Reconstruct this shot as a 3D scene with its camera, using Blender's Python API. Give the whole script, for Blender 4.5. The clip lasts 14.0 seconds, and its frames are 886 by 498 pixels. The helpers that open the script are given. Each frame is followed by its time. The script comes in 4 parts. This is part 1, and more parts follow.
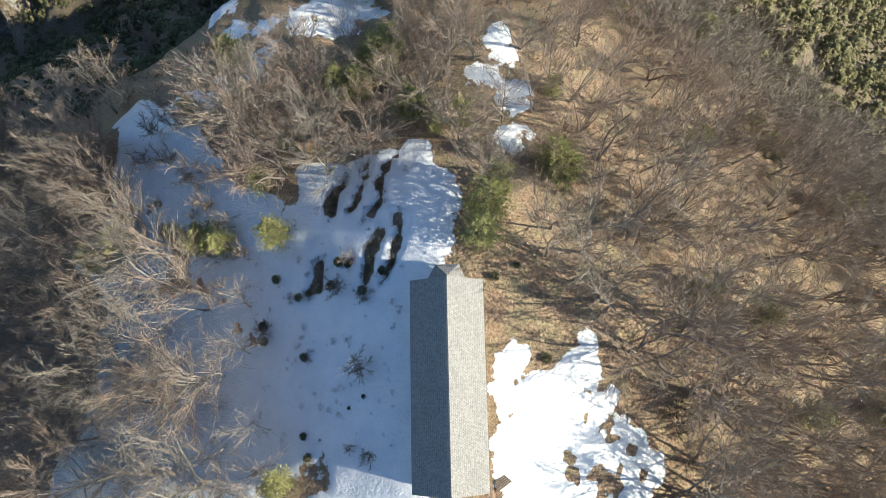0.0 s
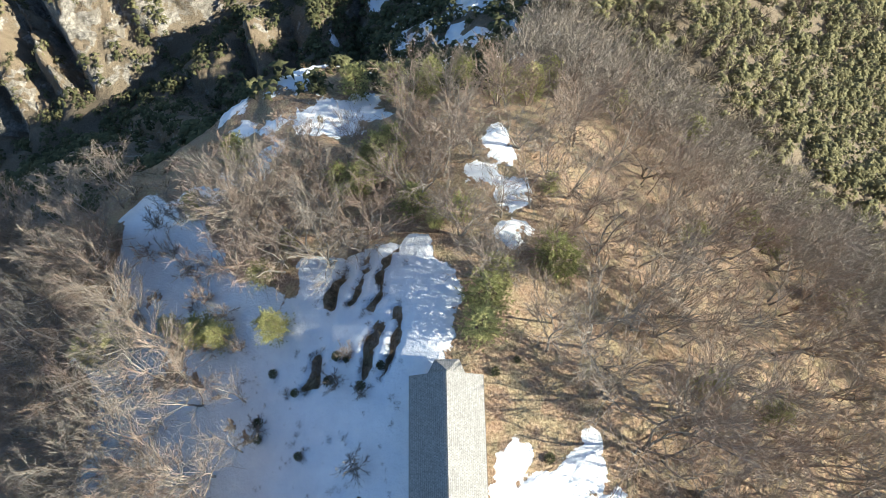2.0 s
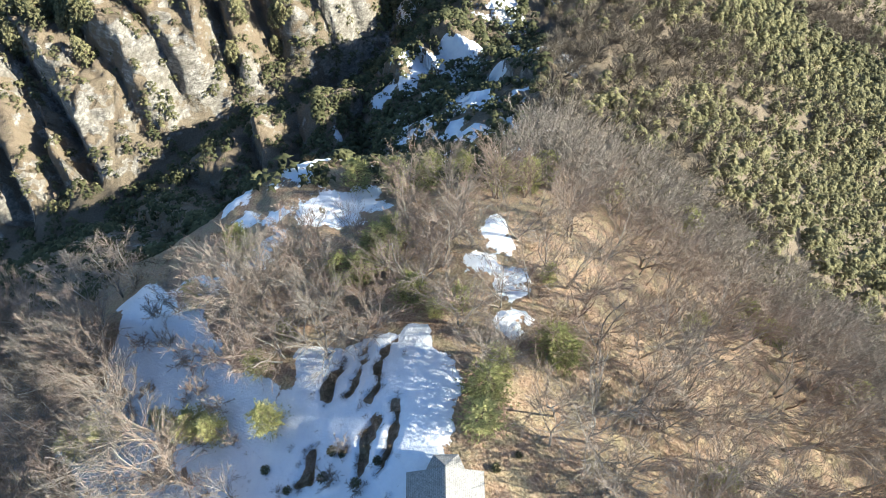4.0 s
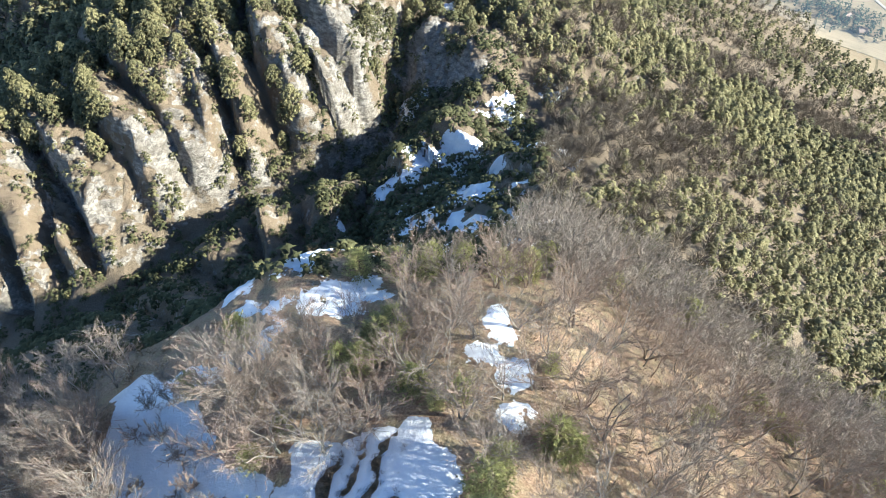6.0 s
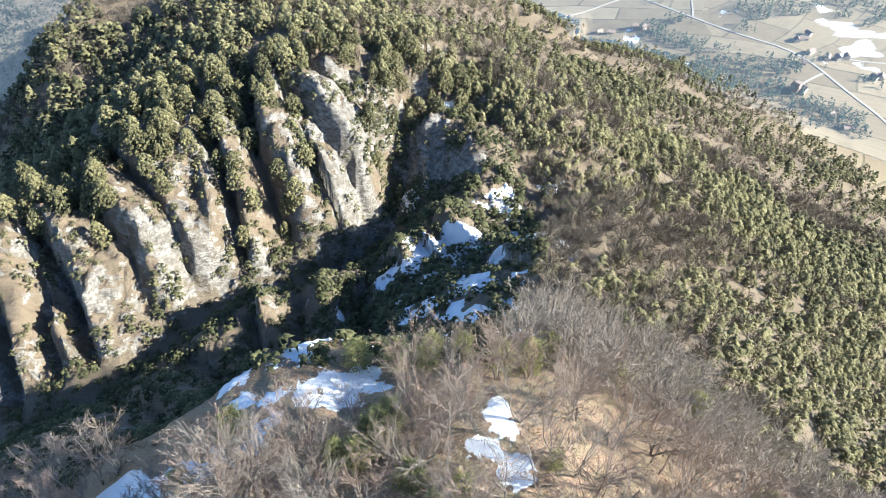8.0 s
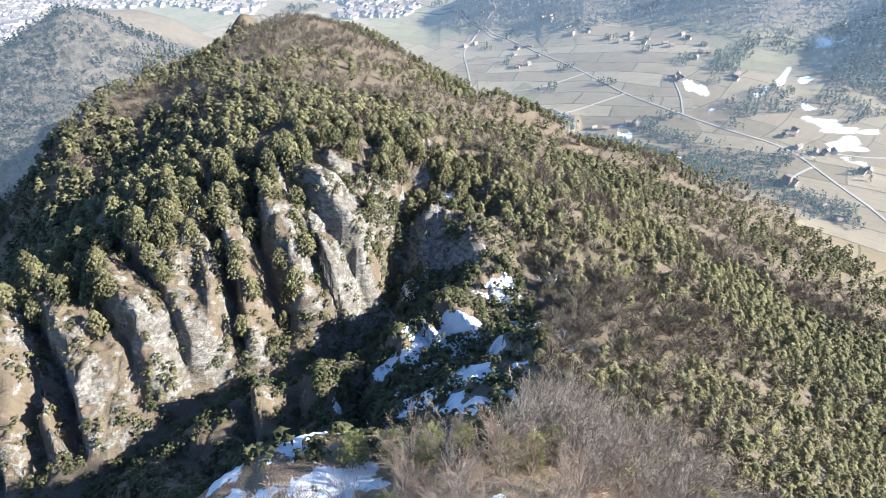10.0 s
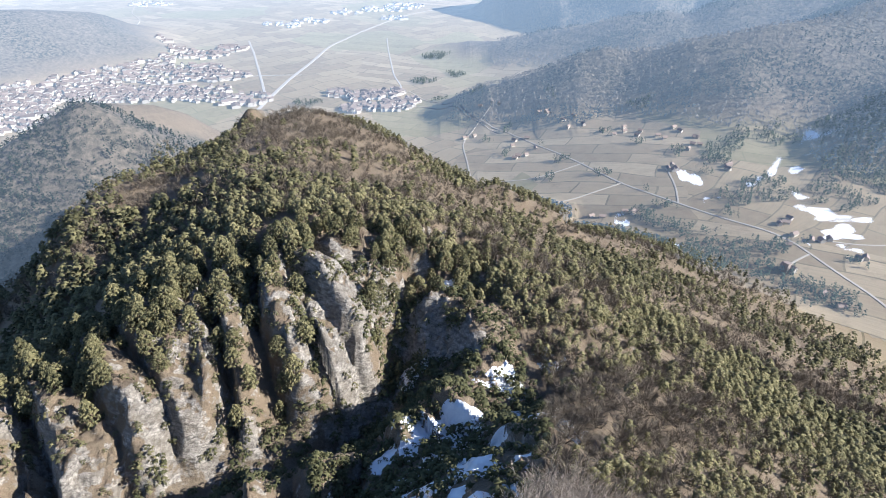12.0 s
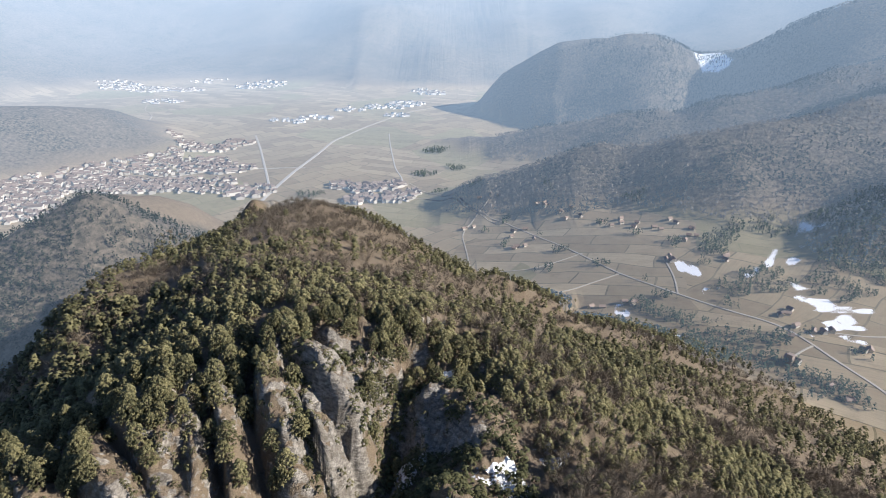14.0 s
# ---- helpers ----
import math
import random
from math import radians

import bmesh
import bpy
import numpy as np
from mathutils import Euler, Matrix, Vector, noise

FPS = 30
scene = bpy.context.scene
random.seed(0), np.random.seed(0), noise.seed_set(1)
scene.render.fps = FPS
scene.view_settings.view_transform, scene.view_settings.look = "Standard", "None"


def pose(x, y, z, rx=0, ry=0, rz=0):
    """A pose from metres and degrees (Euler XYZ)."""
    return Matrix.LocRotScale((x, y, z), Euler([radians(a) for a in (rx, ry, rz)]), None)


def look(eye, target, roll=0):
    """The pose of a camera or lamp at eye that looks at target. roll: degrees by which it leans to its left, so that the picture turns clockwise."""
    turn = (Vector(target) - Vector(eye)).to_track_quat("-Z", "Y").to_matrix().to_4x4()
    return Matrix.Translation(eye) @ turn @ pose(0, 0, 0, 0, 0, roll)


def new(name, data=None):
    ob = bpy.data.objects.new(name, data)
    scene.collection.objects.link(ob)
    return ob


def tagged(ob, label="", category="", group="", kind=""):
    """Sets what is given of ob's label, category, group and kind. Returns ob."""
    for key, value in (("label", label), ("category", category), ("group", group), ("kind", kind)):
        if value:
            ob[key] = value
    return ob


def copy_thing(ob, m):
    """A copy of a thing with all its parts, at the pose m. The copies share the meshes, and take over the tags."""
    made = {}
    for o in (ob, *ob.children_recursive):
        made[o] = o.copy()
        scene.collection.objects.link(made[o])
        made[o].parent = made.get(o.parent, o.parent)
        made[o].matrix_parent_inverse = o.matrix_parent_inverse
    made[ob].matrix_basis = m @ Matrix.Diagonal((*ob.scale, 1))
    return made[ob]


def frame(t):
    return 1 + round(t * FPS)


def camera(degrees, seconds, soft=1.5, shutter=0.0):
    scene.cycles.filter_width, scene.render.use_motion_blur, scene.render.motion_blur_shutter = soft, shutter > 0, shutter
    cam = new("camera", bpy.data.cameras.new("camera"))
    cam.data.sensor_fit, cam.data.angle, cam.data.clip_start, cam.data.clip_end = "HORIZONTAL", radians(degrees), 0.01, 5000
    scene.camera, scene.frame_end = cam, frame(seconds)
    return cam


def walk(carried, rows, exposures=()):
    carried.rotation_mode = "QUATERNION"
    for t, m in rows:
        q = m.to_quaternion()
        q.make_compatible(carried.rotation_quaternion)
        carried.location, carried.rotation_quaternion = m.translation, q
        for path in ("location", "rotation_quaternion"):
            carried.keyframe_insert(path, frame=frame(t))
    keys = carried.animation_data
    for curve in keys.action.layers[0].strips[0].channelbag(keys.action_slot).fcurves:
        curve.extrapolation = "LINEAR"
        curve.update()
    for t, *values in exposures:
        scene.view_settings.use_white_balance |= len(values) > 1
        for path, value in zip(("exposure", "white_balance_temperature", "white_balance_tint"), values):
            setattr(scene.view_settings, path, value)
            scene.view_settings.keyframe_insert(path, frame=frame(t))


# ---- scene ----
# ---------------------------------------------------------------- camera
EYE, TILT = 65.0, -78.0
cam = camera(69.6, 14.0, soft=0.65)
# seconds, then pitch, yaw and roll against the first view, in degrees: a hovering drone that raises its gimbal
ROWS = [
    (0.0, 0.0, -0.0, -0.0),
    (0.5, 2.193, 0.031, 0.01),
    (1.0, 4.331, -0.012, -0.067),
    (1.5, 6.33, -0.005, -0.138),
    (2.0, 8.421, 0.014, -0.211),
    (2.5, 10.42, 0.005, -0.311),
    (3.0, 12.49, -0.027, -0.331),
    (5.5, 22.428, 0.126, -0.519),
    (6.0, 24.53, 0.181, -0.588),
    (6.5, 26.542, 0.188, -0.623),
    (7.0, 28.535, 0.225, -0.667),
    (7.5, 30.597, 0.275, -0.689),
    (8.0, 32.584, 0.278, -0.747),
    (10.5, 42.551, 0.425, -0.94),
    (11.0, 44.471, 0.497, -0.971),
    (11.5, 46.482, 0.529, -0.981),
    (12.0, 48.416, 0.576, -1.029),
    (12.5, 50.438, 0.625, -1.081),
    (13.0, 52.406, 0.668, -1.155),
    (13.5, 54.475, 0.724, -1.274),
    (14.0, 56.471, 0.793, -1.398)
]
walk(cam, [(t, pose(0, 0, EYE, TILT) @ pose(0, 0, 0, 0, 0, yaw) @ pose(0, 0, 0, pitch) @ pose(0, 0, 0, 0, roll) @ pose(0, 0, 0, 90))
           for t, pitch, yaw, roll in ROWS], exposures=[(0.0, 0.92, 6900, 4), (2.5, 1.30, 6700, 4), (6.0, 1.52, 6300, 5), (8.0, 1.57, 6150, 7), (11.0, 1.15, 6050, 12), (12.5, 0.81, 6250, 14), (14.0, 0.46, 6500, 14)])

# ---------------------------------------------------------------- world and sun
SUN_DIR = Vector((0.90, -0.165, 0.485)).normalized()
world = bpy.data.worlds.new("winter_sky")
scene.world = world
world.use_nodes = True
wn = world.node_tree.nodes
sky = wn.new("ShaderNodeTexSky")
sky.sky_type, sky.sun_disc = "NISHITA", False
sky.sun_elevation = math.asin(SUN_DIR.z)
sky.sun_rotation = math.atan2(SUN_DIR.x, SUN_DIR.y)
sky.air_density, sky.dust_density, sky.ozone_density = 1.0, 0.4, 2.5
wn["Background"].inputs["Strength"].default_value = 0.074
clear = wn.new("ShaderNodeMix")
clear.data_type, clear.blend_type = "RGBA", "MULTIPLY"
clear.inputs[0].default_value = 1.0
clear.inputs[7].default_value = (0.80, 0.96, 1.17, 1)
world.node_tree.links.new(sky.outputs[0], clear.inputs[6])
world.node_tree.links.new(clear.outputs[2], wn["Background"].inputs[0])
sun = new("sun", bpy.data.lights.new("sun", "SUN"))
sun.data.energy, sun.data.angle, sun.data.color = 5.0, radians(0.53), (1.0, 0.96, 0.87)
sun.matrix_world = look(SUN_DIR * 800, (0, 0, 0))


# ---------------------------------------------------------------- noise and ridges, on whole arrays
def hash2(ix, iy, seed):
    h = (ix.astype(np.int64) * 374761393 + iy.astype(np.int64) * 668265263 + seed * 1274126177) & 0x7FFFFFFF
    h = ((h ^ (h >> 13)) * 1274126177) & 0x7FFFFFFF
    return ((h ^ (h >> 16)) & 0xFFFFFF) / float(0xFFFFFF)


def vnoise(x, y, seed=0):
    """Smooth value noise, about -1 to 1."""
    ix, iy = np.floor(x), np.floor(y)
    fx, fy = x - ix, y - iy
    fx, fy = fx * fx * (3 - 2 * fx), fy * fy * (3 - 2 * fy)
    a, b = hash2(ix, iy, seed), hash2(ix + 1, iy, seed)
    c, d = hash2(ix, iy + 1, seed), hash2(ix + 1, iy + 1, seed)
    return 2 * ((a * (1 - fx) + b * fx) * (1 - fy) + (c * (1 - fx) + d * fx) * fy) - 1


def fbm(x, y, size, octaves=4, seed=0):
    out, amp = np.zeros_like(x), 1.0
    for n in range(octaves):
        out += amp * vnoise(x / size + 17.3 * n, y / size - 9.1 * n, seed + n)
        size, amp = size * 0.5, amp * 0.5
    return out


def along(x, y, pts):
    """Distance to a line of points, the height and the run of its nearest place, and the side (+ is to the right)."""
    best = np.full_like(x, 1e9)
    high, run, side = np.zeros_like(x), np.zeros_like(x), np.ones_like(x)
    start = 0.0
    for (ax, ay, az), (bx, by, bz) in zip(pts, pts[1:]):
        dx, dy = bx - ax, by - ay
        size = math.hypot(dx, dy)
        k = np.clip(((x - ax) * dx + (y - ay) * dy) / size**2, 0, 1)
        d = np.hypot(x - ax - k * dx, y - ay - k * dy)
        near = d < best
        best = np.where(near, d, best)
        high = np.where(near, az + k * (bz - az), high)
        run = np.where(near, start + k * size, run)
        side = np.where(near, np.sign((x - ax) * dy - (y - ay) * dx), side)
        start += size
    return best, high, run, side


def smax(a, b, k):
    h = np.maximum(k - np.abs(a - b), 0) / k
    return np.maximum(a, b) + h * h * k * 0.25


def smin(a, b, k):
    return -smax(-a, -b, k)


def step(a, b, v):
    t = np.clip((v - a) / (b - a), 0, 1)
    return t * t * (3 - 2 * t)


def ridge(x, y, pts, left, right, w, curve=0.0):
    d, high, _, side = along(x, y, pts)
    slope = np.where(side > 0, right, left)
    return high - slope * (np.sqrt(d * d + w * w) - w) - curve * d * d


# ---------------------------------------------------------------- the lie of the land
CREST = [(6, -260, 14), (2, -80, 3), (1, -12, 0.3), (1, 12, 0), (8, 46, -13), (24, 94, -53), (37, 162, -82), (32, 202, -91), (12, 224, -84)]
MEADOW = [(-40, -120, 0), (-18, -30, -3.4), (-20, 4, -4.8), (-24, 30, -9.8), (-22, 54, -21)]
SPUR = [(-24, 16, -6), (-46, 27, -18), (-68, 27, -29)]
KNOB = [(6, 46, -14), (-8, 66, -32), (-18, 74, -45), (-25, 84, -78)]
RIM = [(12, 224, -80), (-20, 230, -67), (-49, 226, -58), (-76, 212, -68), (-100, 204, -73), (-122, 180, -80), (-156, 168, -92), (-230, 150, -128)]
HILL = [(-49, 226, -59), (-100, 310, -66), (-118, 400, -78), (-124, 480, -96), (-128, 545, -107), (-90, 640, -150), (0, 800, -300)]
KNOLL = [(-150, 190, -112), (-168, 240, -106), (-180, 275, -90), (-186, 300, -83), (-187, 325, -82), (-189, 356, -89), (-186, 392, -96), (-184, 462, -113)]
BUMP = [(2, 505, -163), (20, 482, -152), (36, 469, -144), (62, 461, -155), (93, 451, -168), (118, 456, -184)]
NOTCH = [(-6, 244, 0), (-18, 222, 0), (-26, 186, 0), (-40, 168, 0)]
TOR = [(-170, 532, -101), (-160, 556, -108)]
GORGE = [(-10, 188, -106), (-32, 166, -110), (-80, 150, -118), (-120, 113, -126), (-156, 99, -132), (-300, 30, -178), (-620, -160, -320)]
RIGHT_RANGE = [
    ([(-123, 2497, -400), (-12, 2500, -378), (117, 2497, -300), (200, 2492, -214), (303, 2482, -156), (402, 2467, -104), (538, 2441, -67), (632, 2419, -46), (725, 2393, -38), (799, 2369, -55), (866, 2345, -97), (959, 2309, -95), (1035, 2276, -60), (1119, 2236, -10), (1195, 2196, 47), (1325, 2119, 110), (1900, 1900, 300)], 0.5, 0.5, 20),
    ([(-83, 1878, -325), (87, 1797, -300), (311, 1722, -256), (452, 1690, -229), (584, 1649, -210), (714, 1630, -177), (852, 1641, -136), (1093, 1674, -75), (1500, 1700, 60)], 0.42, 0.42, 35),
    ([(-10, 1290, -322), (41, 1260, -284), (97, 1246, -262), (173, 1238, -230), (246, 1226, -204), (328, 1206, -202), (404, 1183, -178), (504, 1150, -150), (700, 1190, -120), (900, 1280, -80), (1300, 1400, 40)], 0.46, 0.46, 14),
    ([(440, 700, -272), (500, 770, -246), (610, 850, -208), (780, 930, -150), (1100, 1000, -60), (1700, 1050, 120)], 0.42, 0.42, 25),
]
LEFT_RANGE = [
    ([(-338, 682, -186), (-352, 686, -174), (-380, 686, -160), (-400, 689, -148), (-418, 684, -147), (-432, 676, -158), (-456, 660, -167), (-484, 642, -180), (-520, 612, -197), (-640, 520, -250)], 0.75, 0.75, 6),
    ([(-420, 700, -166), (-440, 785, -178), (-419, 830, -196), (-376, 872, -215), (-336, 899, -240), (-280, 960, -290)], 0.55, 0.5, 14),
    ([(-962, 2085, -318), (-1014, 1777, -240), (-1165, 1658, -211), (-1500, 1450, -150), (-1900, 1250, -90)], 0.35, 0.3, 30),
    ([(-1500, 3300, -300), (-2200, 3500, -150), (-3000, 3300, 60)], 0.25, 0.25, 160),
]
END_RANGE = [
    ([(-3400, 3300, 160), (-2500, 4150, 90), (-1500, 4560, 40), (-600, 4700, 190), (500, 4720, 150), (1500, 4560, 230), (2600, 3950, 330)], 0.32, 0.32, 120),
    ([(-1700, 4100, -230), (-900, 4350, -180), (-200, 4250, -240)], 0.25, 0.25, 150),
]


def valley(x, y):
    """The valley floor: it rises to the side valley on the right."""
    side = step(-150, 420, x - 0.18 * (y - 700))
    return -335 + 72 * side * (1 - step(900, 2300, y)) + 6 * fbm(x, y, 600, 2, 5)


def height(x, y, detail=True):
    x, y = np.asarray(x, float), np.asarray(y, float)
    z = ridge(x, y, CREST, 0.80, 0.49, 16)
    z = smax(z, ridge(x, y, MEADOW, 0.95, 0.95, 14) - 2.2 * np.maximum(y - 54 - np.clip(0.55 * (x + 45), 0, 14), 0), 6)
    z = smax(z, ridge(x, y, SPUR, 1.5, 1.0, 9), 6)
    z = smax(z, ridge(x, y, KNOB, 1.15, 1.15, 7), 8)
    hill = smax(ridge(x, y, RIM, 0.6, 0.22, 10, 0.0022), ridge(x, y, HILL, 0.62, 0.47, 40, 0.0002), 10)
    hill = smax(hill, ridge(x, y, KNOLL, 1.2, 0.2, 14, 0.0012), 10)
    hill = smax(hill, ridge(x, y, BUMP, 0.5, 0.45, 12), 8)
    hill = smax(hill, ridge(x, y, TOR, 1.6, 1.6, 5), 3)
    z = smax(z, hill, 16)
    d, floor, run, side = along(x, y, GORGE)
    wall = floor + 1.38 * (np.sqrt(d * d + 16) - 4)
    if detail:
        # ribs run down the far wall of the gorge: a broad face to the sun, a steep dark gully behind each
        far = np.where(side > 0, 1.0, 0.55)
        u = run / 17.5 + 0.42 * vnoise(run / 31, d / 46, 41) + 0.13 * vnoise(run / 8, d / 14, 42)
        saw = u - np.floor(u)
        rib = np.where(saw < 0.72, saw / 0.72, (1 - saw) / 0.28)
        deep = 10.0 + 10.0 * hash2(np.floor(u + 0.28), np.floor(u * 0) + 3, 44)
        crag = 3.6 * np.abs(vnoise(x / 13, y / 13, 45)) + 3.4 * np.abs(vnoise(x / 5.5, y / 5.5, 46)) + 2.3 * np.abs(vnoise(x / 2.6, y / 2.6, 48))
        fade = step(4, 20, d) * (1 - step(62, 96, d)) * (1 - step(250, 330, run))
    z = smin(z, wall, 10)
    if detail:
        z = z - far * fade * (deep * (1 - rib) ** 1.35 + crag - 4.4 - 3.0 * fbm(x, y, 34, 2, 49))
    # one deep, shaded gully beside the white rib
    dn, _, rn, _ = along(x, y, NOTCH)
    z = z - 15 * np.exp(-((dn / 8.0) ** 2)) * step(2, 14, rn)
    # the yard falls away from the low sun on the far side of the hut
    fall = -0.6 - (0.40 + 0.17 * step(-12, -6, y)) * np.maximum(-5.0 - x, 0)
    z = np.where((y < 60) & (x < 2), smin(z, fall + 0.5 * np.maximum(x + 5, 0) + 60 * step(20, 60, y) * step(20, 60, y), 2.5), z)
    base = valley(x, y)
    for pts, a, b, w in RIGHT_RANGE + LEFT_RANGE + END_RANGE:
        far_ridge = ridge(x, y, pts, a, b, w)
        if detail:
            far_ridge = far_ridge + (5 + 0.009 * y) * np.where(y > 2200, fbm(x, y, 420, 2, 62), fbm(x, y, 210, 4, 61)) * step(0, 120, far_ridge - base + 30)
        base = smax(base, far_ridge, 8 if pts is LEFT_RANGE[0][0] else 20)
    z = smax(z, base, 24)
    if detail:
        rough = step(14, 60, np.hypot(x + 6, y + 2)) * step(4, 40, z - valley(x, y))
        z = z + rough * (1.6 * fbm(x, y, 26, 4, 7) + 0.25 * fbm(x, y, 3, 2, 9)) + 0.12 * fbm(x, y, 4.0, 3, 11)
    return z


# ---------------------------------------------------------------- materials
class Nodes:
    """A short way to write node materials."""

    def __init__(self, name):
        self.mat = bpy.data.materials.new(name)
        self.mat.use_nodes = True
        self.tree = self.mat.node_tree
        self.bsdf = self.tree.nodes["Principled BSDF"]
        self.bsdf.inputs["Specular IOR Level"].default_value = 0.25

    def put(self, socket, value):
        if isinstance(value, bpy.types.NodeSocket):
            self.tree.links.new(value, socket)
        elif isinstance(value, tuple) and len(value) == 3 and socket.type == "RGBA":
            socket.default_value = (*value, 1)
        else:
            socket.default_value = value

    def node(self, kind, out=0, props=None, **ins):
        n = self.tree.nodes.new("ShaderNode" + kind)
        if props:
            for key, value in props.items():
                if key == "operation":
                    n.operation = value
                elif key == "feature":
                    n.feature = value
                elif key == "attribute_name":
                    n.attribute_name = value
                elif key == "data_type":
                    n.data_type = value
        for key, value in ins.items():
            self.put(n.inputs[int(key[1:]) if key[0] == "i" and key[1:].isdigit() else key], value)
        return n.outputs[out]

    def math(self, op, a, b=0.0):
        return self.node("Math", props={"operation": op}, i0=a, i1=b)

    def coords(self):
        return self.node("NewGeometry", 0)

    def noise(self, scale, detail=4.0, rough=0.6, vector=None):
        return self.node("TexNoise", 0, Vector=vector or self.coords(), Scale=scale, Detail=detail, Roughness=rough)

    def ramp(self, value, a, b, lo=0.0, hi=1.0):
        return self.node("MapRange", 0, i0=value, i1=a, i2=b, i3=lo, i4=hi)

    def mix(self, fac, a, b):
        n = self.tree.nodes.new("ShaderNodeMix")
        n.data_type = "RGBA"
        self.put(n.inputs[0], fac), self.put(n.inputs[6], a), self.put(n.inputs[7], b)
        return n.outputs[2]

    def attr(self, name):
        return self.node("Attribute", 2, props={"attribute_name": name})

    def finish(self, colour, rough=0.9, bump=None, strength=0.4, distance=0.05):
        self.put(self.bsdf.inputs["Base Color"], colour)
        self.put(self.bsdf.inputs["Roughness"], rough)
        if bump is not None:
            n = self.tree.nodes.new("ShaderNodeBump")
            self.put(n.inputs["Height"], bump)
            n.inputs["Strength"].default_value, n.inputs["Distance"].default_value = strength, distance
            self.tree.links.new(n.outputs[0], self.bsdf.inputs["Normal"])
        return self.mat


def ground_material(name, glow=False):
    n = Nodes(name)
    fine, mid, wide = n.noise(3.0, 6), n.noise(0.45, 5), n.noise(0.06, 4)
    # fallen leaves and dead grass
    litter = n.mix(n.ramp(fine, 0.3, 0.7), (0.19, 0.112, 0.068), (0.49, 0.345, 0.235))
    grass = n.mix(n.ramp(fine, 0.3, 0.7), (0.19, 0.142, 0.08), (0.45, 0.36, 0.225))
    soil = n.mix(n.ramp(mid, 0.42, 0.62), litter, grass)
    soil = n.mix(n.ramp(n.noise(9.0, 3, 0.7), 0.56, 0.66, 0.0, 0.75), soil, (0.085, 0.055, 0.035))
    # pale broken limestone
    crack = n.node("TexVoronoi", 0, props={"feature": "DISTANCE_TO_EDGE"}, Vector=n.coords(), Scale=0.35)
    tilted = n.node("Mapping", 0, Vector=n.coords(), Rotation=(0.9, 0.8, 0.3), Scale=(0.45, 0.6, 1.1))
    strata, lumps = n.noise(0.8, 6, 0.7, tilted), n.noise(0.13, 5, 0.65)
    rock = n.mix(n.ramp(strata, 0.36, 0.64), (0.14, 0.126, 0.108), (0.48, 0.44, 0.38))
    rock = n.mix(n.ramp(lumps, 0.45, 0.62, 0.0, 0.7), rock, (0.18, 0.155, 0.122))
    rock = n.mix(n.ramp(crack, 0.0, 0.06, 0.55, 0.0), rock, (0.12, 0.11, 0.10))
    rock = n.mix(n.ramp(fine, 0.55, 0.75, 0.0, 0.6), rock, (0.16, 0.135, 0.105))
    soil = n.mix(n.attr("floor"), soil, n.mix(n.ramp(fine, 0.3, 0.7), (0.080, 0.062, 0.043), (0.25, 0.20, 0.142)))
    land = n.mix(n.ramp(n.math("ADD", n.attr("rock"), n.math("MULTIPLY", n.math("SUBTRACT", n.noise(0.19, 7, 0.70), 0.5), 2.4)), 0.52, 0.66), soil, rock)
    # fields of the valley floor, parcel by parcel
    bend = n.node("VectorMath", 0, props={"operation": "ADD"}, i0=n.coords(), i1=n.node("VectorMath", 0, props={"operation": "SCALE"}, i0=n.node("TexNoise", 1, Vector=n.coords(), Scale=0.006, Detail=2.0), Scale=60.0))
    plots = []
    for angle, wide_plot, rows, pale in ((0.42, 1.1, 0.36, (0.385, 0.305, 0.20)), (-0.75, 0.8, 0.5, (0.34, 0.265, 0.165))):
        turn = n.node("Mapping", 0, Vector=bend, Rotation=(0, 0, angle), Scale=(0.0105, 0.0105, 0.0))
        plot = n.node("TexBrick", 0, Vector=turn, i1=(0.19, 0.140, 0.088), i2=pale, i3=(0.115, 0.10, 0.062), Scale=1.0, i5=0.014, i6=0.3, i8=wide_plot, i9=rows)
        furrow = n.node("Mapping", 0, Vector=turn, Scale=(1.2, 26.0, 1.0))
        plots.append(n.mix(n.ramp(n.noise(1.6, 3, 0.6, furrow), 0.42, 0.62, 0.0, 0.4), plot, (0.21, 0.165, 0.105)))
    cell = n.node("TexVoronoi", 1, Vector=bend, Scale=0.0045)
    pick = n.node("SeparateColor", 0, Color=cell)
    field = n.mix(n.ramp(pick, 0.48, 0.52), plots[0], plots[1])
    field = n.mix(n.ramp(n.node("SeparateColor", 1, Color=cell), 0.76, 0.80, 0.0, 0.6), field, (0.20, 0.195, 0.10))
    field = n.mix(n.ramp(n.noise(0.05, 5, 0.7), 0.52, 0.70, 0.0, 0.55), field, (0.16, 0.125, 0.08))
    field = n.mix(n.ramp(wide, 0.3, 0.7, 0.0, 0.5), field, (0.30, 0.25, 0.16))
    land = n.mix(n.attr("field"), land, field)
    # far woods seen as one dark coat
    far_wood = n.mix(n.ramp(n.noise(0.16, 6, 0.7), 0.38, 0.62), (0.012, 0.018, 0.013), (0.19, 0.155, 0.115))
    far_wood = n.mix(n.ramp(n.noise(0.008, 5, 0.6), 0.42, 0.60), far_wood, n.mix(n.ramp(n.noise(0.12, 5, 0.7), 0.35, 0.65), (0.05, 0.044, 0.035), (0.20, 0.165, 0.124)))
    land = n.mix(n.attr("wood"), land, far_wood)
    # snow with thawed edges
    frayed = n.math("ADD", n.attr("snow"), n.math("MULTIPLY", n.math("SUBTRACT", n.noise(0.9, 6, 0.62), 0.5), 0.9))
